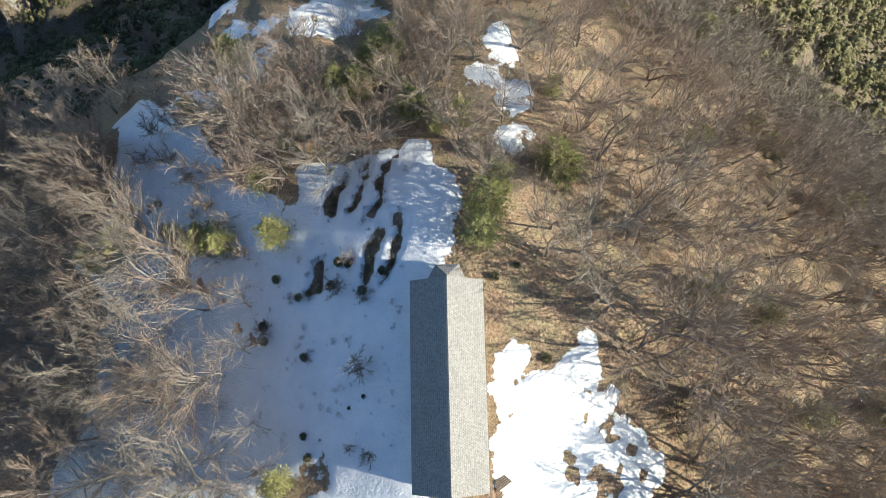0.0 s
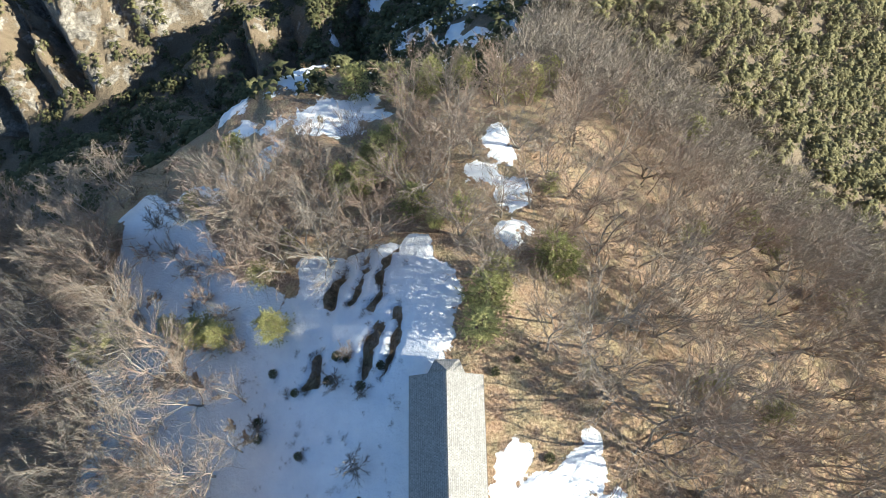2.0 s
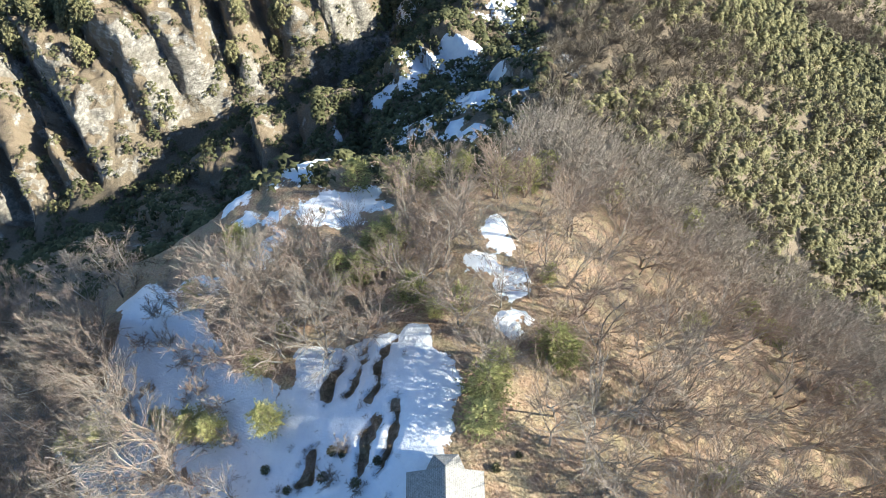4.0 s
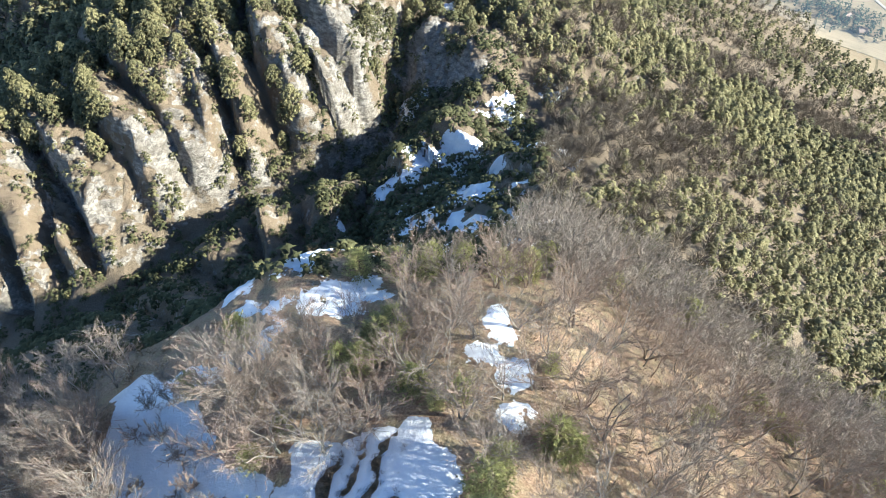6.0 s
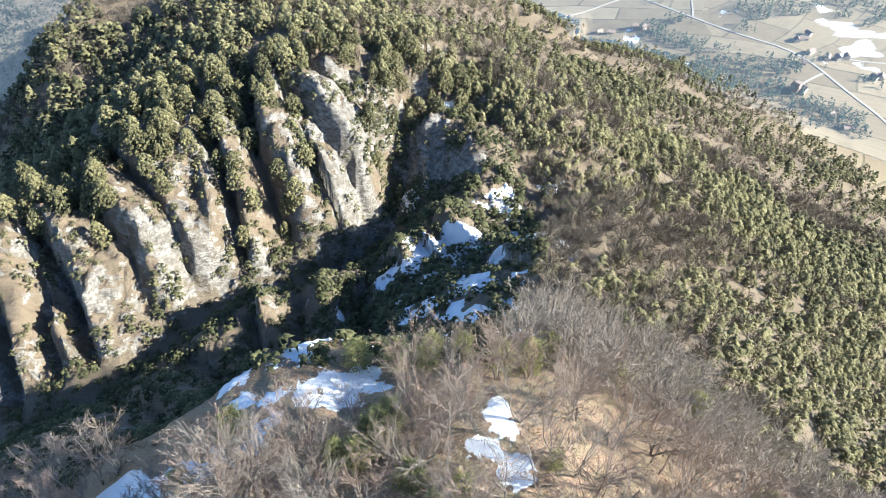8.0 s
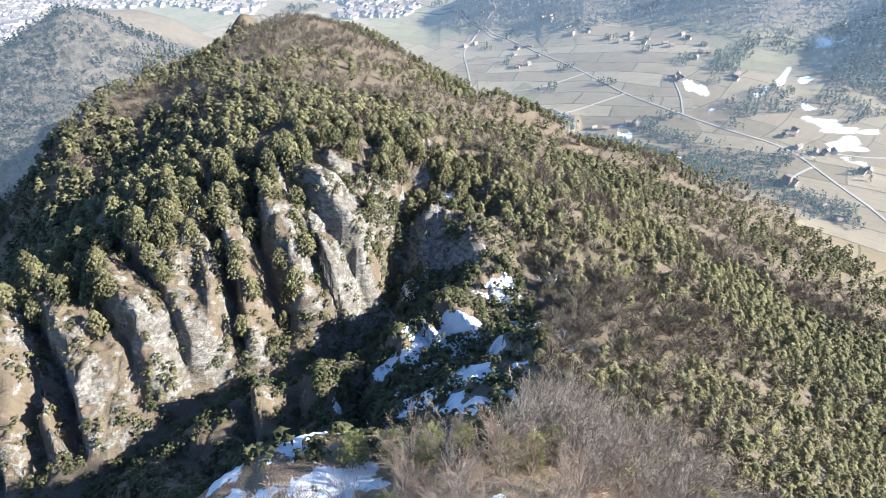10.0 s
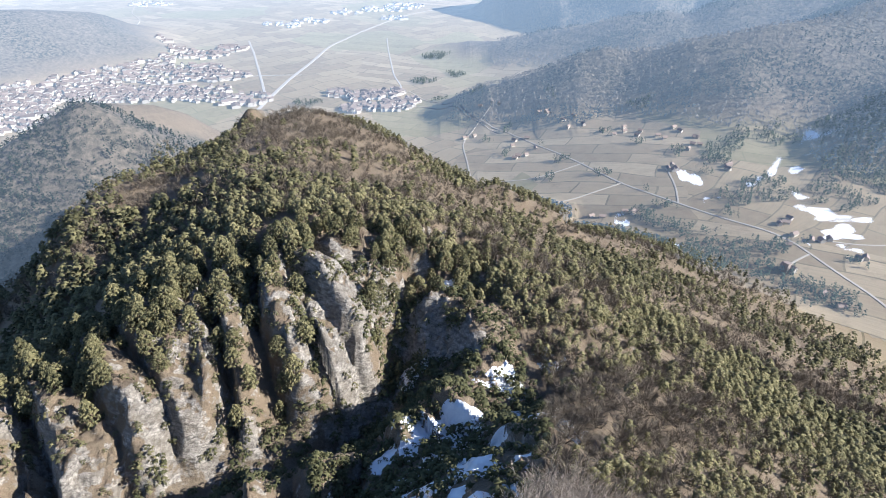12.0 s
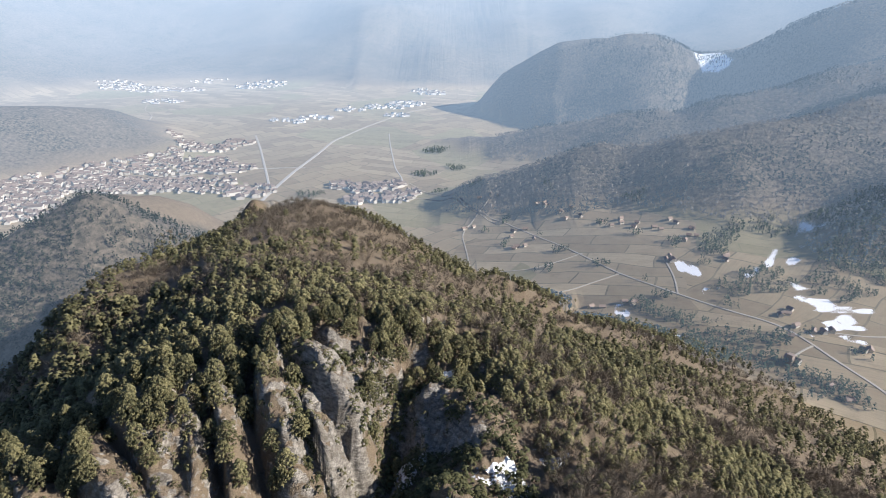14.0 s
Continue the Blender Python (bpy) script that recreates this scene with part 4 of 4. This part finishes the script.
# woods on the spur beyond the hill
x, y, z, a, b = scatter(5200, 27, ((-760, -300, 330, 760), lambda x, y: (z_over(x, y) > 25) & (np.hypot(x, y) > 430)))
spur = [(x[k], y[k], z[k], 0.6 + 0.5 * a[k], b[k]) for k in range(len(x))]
green_near = [g for g in green if math.hypot(g[0], g[1]) < 290]
tri_object("sunny_pine_wood", *joined_woods("pine_woods", green_near, NEAR_PINE, ""), PINE, "olive pines on the sunny slope and the hilltop", "woods")
tri_object("pine_woods", *joined_woods("pine_woods", [g for g in green if math.hypot(g[0], g[1]) >= 290], MID_PINE, ""), PINE, "olive pine woods on the mountain slope", "woods")
tri_object("bare_woods", *joined_woods("bare_woods", dry, ROUND_BARE, ""), DRY_CROWN, "brown leafless woods on the mountain slope", "woods")


# dark bushes that stand out of the snow in the yard
bush_rng = random.Random(61)
bv, bf = small_crown(140, 1.0, 0.62, 150, 0.17, 0.05, 5, 1.4)
bush_mesh = mesh("juniper_bush", bv, bf, PINE)
for x, y, size in ((-19.4, 11.9, 0.9), (-15.3, 2.9, 0.8), (-8.2, -1.2, 0.4), (-9.8, -2.4, 0.35), (-16.4, 9.6, 0.8), (-12.3, 10.6, 1.0), (-8.6, 9.8, 0.9), (-6.5, 11.8, 0.8), (-11.6, 13.2, 0.9), (-10.4, 12.8, 0.7), (-20.8, 6.6, 1.0), (-20.6, 4.8, 0.9), (-14.9, -5.4, 0.7), (-14.2, -7.6, 0.8), (10.6, 2.6, 0.9), (5.3, 10.9, 0.8), (7.7, 12.3, 0.6)):
    ob = new("juniper_bush", bush_mesh)
    ob.matrix_world = pose(x, y, ground_z(x, y) - 0.1, 0, 0, bush_rng.uniform(0, 360)) @ Matrix.Scale(size, 4)
    tagged(ob, "small dark evergreen bush poking out of the snow", "bush", "bushes in the yard")


# a few weathered boards left at the corner of the hut
boards = empty("board_stack", 5.7, -9.3, ground_z(5.7, -9.3), "weathered brown boards lying by the hut corner", "boards", rz=35)
for k in range(5):
    bm = bmesh.new()
    box_into(bm, -0.85 + 0.08 * k, 0.85 - 0.05 * k, -0.42 + 0.19 * k, -0.25 + 0.19 * k, 0.02 + 0.03 * (k % 2), 0.07 + 0.03 * (k % 2))
    bmesh.ops.bevel(bm, geom=bm.edges[:], offset=0.008, segments=1)
    part("board", bm_mesh("board", bm, WOOD), boards)

# low evergreen scrub in the shaded bowl, on the gorge walls and under the brow
SCRUB = [clump_crown(110 + k, 2.2, 1.5, 8, 0.72, 0.08, 0.0, 4) for k in range(5)]
BRUSH = [twig_crown(120 + k, 1.5, 1.5, 46, 0.035) for k in range(5)]
# shade put into the colour: darker scrub here, lighter PINE on sunlit ribs
DARK_LEAF = crown_material("shaded_scrub", (0.036, 0.042, 0.020), (0.13, 0.125, 0.06))
BROWN = crown_material("dry_brush", (0.06, 0.042, 0.026), (0.24, 0.17, 0.10))


def bowl(x, y):
    d, _, run, side = along(x, y, GORGE)
    dc, _, _, sc = along(x, y, CREST)
    shade = (sc < 0) & (dc > 3) & (dc < 75) & (y > 60) & (y < 225)
    return np.where(shade, 0.85, 0.0) * (blobs(x, y, SNOW_BOWL) < -0.8) * (blobs(x, y, ROCKS) < 0.5) + 0.3 * (d < 14) * (run < 330)


x, y, z, a, b = scatter(8500, 28, ((-215, 40, 55, 235), bowl))
tri_object("evergreen_scrub", *joined_woods("scrub", [(x[k], y[k], z[k], 0.7 + 1.0 * a[k], b[k]) for k in range(len(x))], SCRUB, ""), DARK_LEAF, "dark evergreen scrub on the gorge walls", "scrub")


def near_bank(x, y):
    d, _, run, side = along(x, y, GORGE)
    return (side < 0) * ((y > 56) | ((y > 34) & (x < -48))) * (d < 95) * (run < 300) * (0.75 * (vnoise(x / 5, y / 5, 88) < 0.25) + 0.25)


x, y, z, a, b = scatter(1700, 36, ((-150, 0, 34, 150), near_bank))
tri_object("bank_scrub", *joined_woods("scrub", [(x[k], y[k], z[k], 0.5 + 1.0 * a[k], b[k]) for k in range(len(x))], SCRUB, ""), DARK_LEAF, "dark evergreen scrub on the shaded bank above the gorge", "scrub")


def wall_scrub(x, y):
    far, d, run = gorge_wall(x, y)
    return far * (d > 8) * (d < 82) * (run < 330) * np.clip(0.38 + 0.7 * fbm(x, y, 11, 2, 35), 0, 0.9) * np.where(blobs(x, y, ROCKS) < 3.0, 1.0, 0.35)


x, y, z, a, b = scatter(5200, 30, ((-215, 25, 90, 245), wall_scrub))
tri_object("wall_scrub", *joined_woods("scrub", [(x[k], y[k], z[k], 0.45 + 0.85 * a[k], b[k]) for k in range(len(x))], SCRUB, ""), PINE, "olive scrub clinging to the sunlit ribs of the gorge", "scrub")


def understorey(x, y):
    open_snow = np.maximum.reduce([blobs(x, y, SNOW_YARD), blobs(x, y, SNOW_EDGE), blobs(x, y, SNOW_SUNNY)])
    return (open_snow < 0.2) * (np.hypot((x - 0.5) * 1.6, y) > 13) * np.clip(0.25 + 0.8 * fbm(x, y, 9, 2, 33), 0.03, 1)


x, y, z, a, b = scatter(2600, 34, ((-19, -3.5, 8, 26), yard_bare))
tri_object("bank_brush", *joined_woods("brush", [(x[k], y[k], z[k] - 0.1, 0.18 + 0.32 * a[k], b[k]) for k in range(min(len(x), 230))], BRUSH, ""), BROWN, "dark brown brush on the small snow-free banks", "brush")
x, y, z, a, b = scatter(260, 37, ((-24, -4, -8, 22), lambda x, y: blobs(x, y, SNOW_YARD) > 0.8))
tri_object("snow_twigs", *joined_woods("twigs", [(x[k], y[k], z[k] - 0.15, 0.10 + 0.30 * a[k] ** 2, b[k]) for k in range(len(x))], BRUSH, ""), BROWN, "thin dead stalks poking out of the snow", "twigs")
x, y, z, a, b = scatter(1500, 29, ((-70, 60, -25, 80), understorey))
tri_object("dry_brush", *joined_woods("brush", [(x[k], y[k], z[k], 0.3 + 0.8 * a[k], b[k]) for k in range(len(x))], BRUSH, ""), BROWN, "dry brown brushwood and dead grass tufts under the trees", "brush")

used_first(BARE + SHRUB + PINES + FAR_PINES)


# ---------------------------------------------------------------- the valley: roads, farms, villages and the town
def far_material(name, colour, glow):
    """Mottled paint or tile in the far valley, with haze put in as glow."""
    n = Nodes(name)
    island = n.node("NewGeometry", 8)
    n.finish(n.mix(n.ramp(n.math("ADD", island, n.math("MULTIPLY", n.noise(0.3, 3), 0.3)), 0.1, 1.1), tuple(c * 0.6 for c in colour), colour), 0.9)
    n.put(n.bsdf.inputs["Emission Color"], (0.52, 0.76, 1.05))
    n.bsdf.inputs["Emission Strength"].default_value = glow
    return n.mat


# the glow stands for haze: stronger on the town than on the farms
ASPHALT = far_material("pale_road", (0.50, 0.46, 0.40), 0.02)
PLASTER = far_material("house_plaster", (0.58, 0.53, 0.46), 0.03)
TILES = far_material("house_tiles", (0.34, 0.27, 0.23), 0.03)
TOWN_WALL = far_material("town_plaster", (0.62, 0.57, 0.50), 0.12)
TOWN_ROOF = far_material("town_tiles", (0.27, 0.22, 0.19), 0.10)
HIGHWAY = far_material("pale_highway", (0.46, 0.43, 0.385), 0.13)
# spur needles are darkened and glow, standing in for shade and haze
SPUR_LEAF = far_material("shaded_spur_needles", (0.022, 0.036, 0.028), 0.052)
NEAR_LEAF = far_material("valley_conifers", (0.060, 0.080, 0.045), 0.065)


def road(name, pts, width, material, label):
    """A ribbon of road on the valley floor, with a low bank on either side."""
    fine = []
    for (ax, ay), (bx, by) in zip(pts, pts[1:]):
        count = max(2, int(math.hypot(bx - ax, by - ay) / 14))
        fine += [(ax + (bx - ax) * k / count, ay + (by - ay) * k / count) for k in range(count)]
    fine.append(pts[-1])
    for _ in range(6):
        fine = [fine[0]] + [((a[0] + 2 * b[0] + c[0]) / 4, (a[1] + 2 * b[1] + c[1]) / 4) for a, b, c in zip(fine, fine[1:], fine[2:])] + [fine[-1]]
    vs, fs = [], []
    for k, (px, py) in enumerate(fine):
        qx, qy = fine[min(k + 1, len(fine) - 1)]
        ox, oy = fine[max(k - 1, 0)]
        way = Vector((qx - ox, qy - oy, 0)).normalized()
        side = Vector((way.y, -way.x, 0))
        here = Vector((px, py, 0))
        for f, up in ((-0.75, -0.8), (-0.5, 0.5), (0.5, 0.5), (0.75, -0.8)):
            p = here + side * width * f
            vs.append((p.x, p.y, ground_z(p.x, p.y) + up))
        if k:
            n = 4 * k
            fs += [(n - 4 + i, n - 3 + i, n + 1 + i, n + i) for i in range(3)]
    return tagged(new(name, mesh(name, vs, fs, material)), label, "road", kind="structure")


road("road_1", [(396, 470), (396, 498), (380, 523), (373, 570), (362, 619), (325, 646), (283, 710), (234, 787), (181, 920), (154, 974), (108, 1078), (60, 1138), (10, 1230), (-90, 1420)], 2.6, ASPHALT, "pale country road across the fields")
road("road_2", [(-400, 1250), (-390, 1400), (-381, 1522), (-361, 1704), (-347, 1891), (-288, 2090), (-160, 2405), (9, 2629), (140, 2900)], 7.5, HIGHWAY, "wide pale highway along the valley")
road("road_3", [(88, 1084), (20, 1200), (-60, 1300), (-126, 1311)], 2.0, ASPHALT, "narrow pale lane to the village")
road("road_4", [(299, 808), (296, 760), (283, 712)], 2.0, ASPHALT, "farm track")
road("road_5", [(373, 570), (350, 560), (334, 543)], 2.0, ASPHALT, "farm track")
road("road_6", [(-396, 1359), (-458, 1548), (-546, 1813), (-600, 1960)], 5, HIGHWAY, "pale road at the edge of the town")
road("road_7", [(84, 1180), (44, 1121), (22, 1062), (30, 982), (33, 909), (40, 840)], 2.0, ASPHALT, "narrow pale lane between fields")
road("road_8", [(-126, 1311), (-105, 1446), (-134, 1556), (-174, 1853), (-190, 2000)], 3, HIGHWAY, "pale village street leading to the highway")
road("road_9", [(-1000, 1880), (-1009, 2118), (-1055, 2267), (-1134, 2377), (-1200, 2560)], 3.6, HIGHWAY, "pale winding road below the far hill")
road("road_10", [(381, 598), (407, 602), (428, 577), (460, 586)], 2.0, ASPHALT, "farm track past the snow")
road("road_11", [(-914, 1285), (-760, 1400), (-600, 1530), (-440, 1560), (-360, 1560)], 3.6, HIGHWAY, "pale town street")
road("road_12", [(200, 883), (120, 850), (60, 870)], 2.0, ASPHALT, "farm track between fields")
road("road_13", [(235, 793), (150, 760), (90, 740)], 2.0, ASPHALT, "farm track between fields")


def house_shell(w, l, h, top):
    """Points and faces of plain walls, and of a gable roof with eaves and thickness."""
    wv = [(sx * w / 2, sy * l / 2, z) for z in (-3, h) for sx, sy in ((-1, -1), (1, -1), (1, 1), (-1, 1))] + [(0, -l / 2, h + top - 0.2), (0, l / 2, h + top - 0.2)]
    wf = [(0, 1, 5, 4), (1, 2, 6, 5), (2, 3, 7, 6), (3, 0, 4, 7), (4, 5, 8), (6, 7, 9)]
    e, o = w / 2 + 0.7, l / 2 + 0.6
    drop = h - 0.7 * top / (w / 2)
    rv = [(-e, -o, drop), (0, -o, h + top), (e, -o, drop), (-e, o, drop), (0, o, h + top), (e, o, drop)]
    rv += [(x, y, z - 0.3) for x, y, z in rv]
    rf = [(0, 1, 4, 3), (1, 2, 5, 4), (6, 9, 10, 7), (7, 10, 11, 8), (0, 6, 7, 1), (1, 7, 8, 2), (3, 4, 10, 9), (4, 5, 11, 10), (0, 3, 9, 6), (2, 8, 11, 5)]
    return wv, wf, rv, rf


def farm_house(name, x, y, w, l, h, turn, label, tower=False):
    ob = empty(name, x, y, ground_z(x, y), label, "house", "farmhouses in the valley", rz=turn)
    wv, wf, rv, rf = house_shell(w, l, h, 0.36 * w)
    part("wall", mesh("wall", wv, wf, PLASTER), ob)
    part("roof", mesh("roof", rv, rf, TILES), ob)
    for k in range(max(2, int(l / 4))):
        at = -l / 2 + (k + 0.5) * l / max(2, int(l / 4))
        for side in (-1, 1):
            bm = bmesh.new()
            box_into(bm, side * w / 2 - 0.05, side * w / 2 + 0.05, at - 0.6, at + 0.6, h * 0.45, h * 0.8)
            part("window", bm_mesh("window", bm, TILES), ob)
    if tower:
        bm = bmesh.new()
        box_into(bm, -w / 2 - 5, -w / 2 - 0.2, -3, 2.5, -3, 11)
        box_into(bm, -w / 2 - 5.2, -w / 2 + 0.1, -3.2, 2.7, 11, 11.4)
        part("tower", bm_mesh("tower", bm, TILES), ob, "dark square tower")
    return ob


spots = random.Random(12)
farm_house("farm_house", 336, 540, 7, 14, 5, 35, "long farmhouse with a dark square tower", True)
for cx, cy, count, spread in ((377, 585, 5, 22), (378, 640, 3, 16), (213, 701, 3, 14), (185, 700, 2, 10), (299, 808, 4, 14), (384, 793, 3, 14), (125, 959, 4, 18), (203, 1054, 4, 22), (353, 486, 2, 12),
                              (367, 893, 4, 22), (282, 980, 6, 30), (420, 553, 2, 12), (345, 950, 6, 35), (30, 1090, 3, 18), (70, 1180, 3, 25), (160, 1100, 3, 30), (120, 1020, 3, 25)):
    for k in range(count):
        farm_house("farm_house", cx + spots.gauss(0, spread * 0.6), cy + spots.gauss(0, spread * 0.6), spots.uniform(4.2, 5.6), spots.uniform(5.5, 9), spots.uniform(3.0, 4.2), spots.uniform(0, 180), "pale rendered farmhouse with a grey-brown tiled roof")


def village(name, spots_list, seed, wall, tile, label):
    """Roofs and walls of a whole far village."""
    rng = random.Random(seed)
    wv, wf, rv, rf = [], [], [], []
    for cx, cy, r, count in spots_list:
        for k in range(int(1.5 * count)):
            d, q = r * math.sqrt(rng.random()), rng.uniform(0, 6.28)
            x, y = cx + d * math.cos(q), cy + d * math.sin(q) * 0.8
            if z_over(x, y) > 16:
                continue
            big = rng.random() < 0.07
            a, b, c, e = house_shell(rng.uniform(6, 9) * (1 + big), rng.uniform(8, 13) * (1 + 1.6 * big), rng.uniform(4, 8), 2.2)
            m = pose(x, y, ground_z(x, y), 0, 0, 25 + 90 * rng.randrange(2) + rng.gauss(0, 9))
            for src, faces, vs, fs in ((a, b, wv, wf), (c, e, rv, rf)):
                at = len(vs)
                vs += [m @ Vector(p) for p in src]
                fs += [tuple(i + at for i in f) for f in faces]
    tagged(new(name + "_walls", mesh(name + "_walls", wv, wf, wall)), "pale walls of " + label, "houses", kind="stuff")
    tagged(new(name + "_roofs", mesh(name + "_roofs", rv, rf, tile)), "tiled roofs of " + label, "houses", kind="stuff")


TOWN = [(-914, 1285, 90), (-882, 1332, 80), (-855, 1190, 90), (-900, 1477, 80), (-822, 1432, 80), (-822, 1540, 80), (-904, 1775, 70), (-876, 1857, 80), (-757, 1766, 80), (-665, 1777, 60), (-624, 1852, 50), (-762, 1390, 80), (-688, 1396, 80), (-611, 1399, 80),
        (-534, 1400, 75), (-444, 1357, 60), (-699, 1550, 90), (-637, 1612, 70), (-559, 1553, 70), (-770, 1640, 80), (-860, 1660, 70), (-980, 1380, 80), (-1000, 1270, 90)]
HAMLET = [(-236, 1397, 35), (-182, 1375, 45), (-134, 1398, 40), (-112, 1300, 40), (-184, 1291, 40), (-91, 1334, 30)]
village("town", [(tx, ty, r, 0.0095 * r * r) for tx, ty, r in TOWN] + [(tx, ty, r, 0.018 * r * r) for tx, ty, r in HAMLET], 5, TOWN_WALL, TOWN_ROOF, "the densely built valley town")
# plaster and tiles once more, with a stronger haze glow
TOWN_WALL_2 = far_material("hazy_plaster", (0.66, 0.62, 0.57), 0.26)
TOWN_ROOF_2 = far_material("hazy_tiles", (0.28, 0.25, 0.22), 0.24)
FAR_TOWN = [(-1823, 3097, 120), (-1640, 3057, 110), (-1503, 2992, 110), (-1350, 2940, 110), (-1151, 2592, 80), (-1565, 3303, 120), (-1210, 3272, 120), (-1206, 2967, 80), (-553, 2188, 60), (-469, 2253, 60), (-377, 2443, 60),
            (-256, 2523, 80), (-173, 2607, 80), (-93, 2955, 80), (-46, 3259, 90), (-197, 2334, 50), (-666, 3257, 130), (-169, 3473, 130), (-900, 3100, 120)]
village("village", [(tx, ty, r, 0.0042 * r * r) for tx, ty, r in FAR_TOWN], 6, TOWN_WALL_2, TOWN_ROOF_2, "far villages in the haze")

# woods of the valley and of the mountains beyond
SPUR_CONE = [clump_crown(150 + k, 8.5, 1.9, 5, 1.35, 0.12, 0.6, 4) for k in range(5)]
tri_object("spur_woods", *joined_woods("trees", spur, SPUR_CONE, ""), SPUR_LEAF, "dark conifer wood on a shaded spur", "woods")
VALLEY_WOODS = [(197, 642, 9), (221, 616, 11), (230, 592, 10), (254, 587, 11), (273, 576, 12), (289, 560, 13), (299, 545, 13), (314, 530, 14), (324, 517, 14), (333, 504, 14), (341, 492, 14), (356, 481, 14), (369, 471, 14), (226, 702, 7), (248, 706, 8), (262, 698, 8),
                (248, 540, 16), (268, 560, 16), (293, 570, 14), (314, 552, 12), (338, 505, 14), (330, 480, 16), (283, 634, 12), (262, 655, 12), (240, 678, 14), (225, 700, 10), (352, 713, 14), (335, 730, 14), (375, 835, 22), (395, 860, 22), (420, 885, 22), (470, 900, 25), (443, 693, 10), (150, 1000, 10), (110, 1090, 12), (60, 1045, 9), (170, 905, 9), (-300, 1330, 30), (-60, 1500, 24), (20, 1560, 26), (-40, 1750, 30), (300, 690, 9), (255, 760, 10), (215, 830, 9), (330, 870, 12), (290, 930, 10), (250, 1010, 12), (190, 1150, 14), (330, 1060, 16), (90, 960, 9), (140, 850, 8), (60, 1250, 14), (-20, 1330, 14), (400, 560, 6), (372, 600, 5),
                (330, 789, 9), (396, 861, 17), (438, 905, 18), (461, 900, 15), (499, 928, 14), (495, 882, 10), (358, 823, 14), (377, 842, 15), (418, 885, 17), (340, 776, 9), (351, 696, 13), (341, 705, 9), (391, 741, 16), (415, 748, 15), (417, 722, 12), (389, 707, 16), (370, 720, 14), (333, 669, 8), (240, 702, 8), (264, 693, 9), (226, 700, 7), (239, 655, 12), (262, 627, 9), (268, 594, 9), (284, 591, 9), (302, 591, 9), (321, 583, 10), (344, 588, 8), (357, 597, 6), (173, 643, 12), (193, 622, 12), (219, 607, 12), (244, 593, 10),
                (475, 725, 22), (500, 760, 28), (530, 800, 32), (560, 850, 38), (590, 900, 40), (560, 910, 25), (620, 860, 45), (540, 740, 30), (580, 780, 40), (490, 690, 16), (470, 670, 10), (640, 930, 35)]
FAR_CONE = [clump_crown(130 + k, 8.5, 1.9, 3, 2.1, 0.2, 0.6, 3) for k in range(5)]
x, y, z, a, b = scatter(90000, 41, ((-400, 700, 440, 1800), lambda x, y: (blobs(x, y, VALLEY_WOODS) + 7 * vnoise(x / 9, y / 9, 3) > 0) * (z_over(x, y) < 130) * (np.hypot(x, y) > 560)))
tri_object("valley_trees", *joined_woods("trees", [(x[k], y[k], z[k], 0.45 + 0.7 * a[k], b[k]) for k in range(min(len(x), 7000))], SPUR_CONE, ""), NEAR_LEAF, "dark hedgerows and copses between the fields", "trees")
x, y, z, a, b = scatter(46000, 42, ((-60, 1250, 560, 2400), lambda x, y: (z_over(x, y) > 9) * (np.hypot(x, y) > 640) * (x > 0.22 * y - 260)))
mix = fbm(x, y, 130, 3, 44) + 0.6 * (b - 0.5)
reach = np.hypot(x, y)
# haze in three steps: same needles and twigs, more glow in each farther band
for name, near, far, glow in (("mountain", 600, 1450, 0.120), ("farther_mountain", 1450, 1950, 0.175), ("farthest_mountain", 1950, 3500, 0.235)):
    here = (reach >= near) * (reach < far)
    leaf = far_material(name + "_hazy_needles", (0.028, 0.036, 0.026), glow)
    twig = far_material(name + "_hazy_twigs", (0.19, 0.158, 0.122), glow)
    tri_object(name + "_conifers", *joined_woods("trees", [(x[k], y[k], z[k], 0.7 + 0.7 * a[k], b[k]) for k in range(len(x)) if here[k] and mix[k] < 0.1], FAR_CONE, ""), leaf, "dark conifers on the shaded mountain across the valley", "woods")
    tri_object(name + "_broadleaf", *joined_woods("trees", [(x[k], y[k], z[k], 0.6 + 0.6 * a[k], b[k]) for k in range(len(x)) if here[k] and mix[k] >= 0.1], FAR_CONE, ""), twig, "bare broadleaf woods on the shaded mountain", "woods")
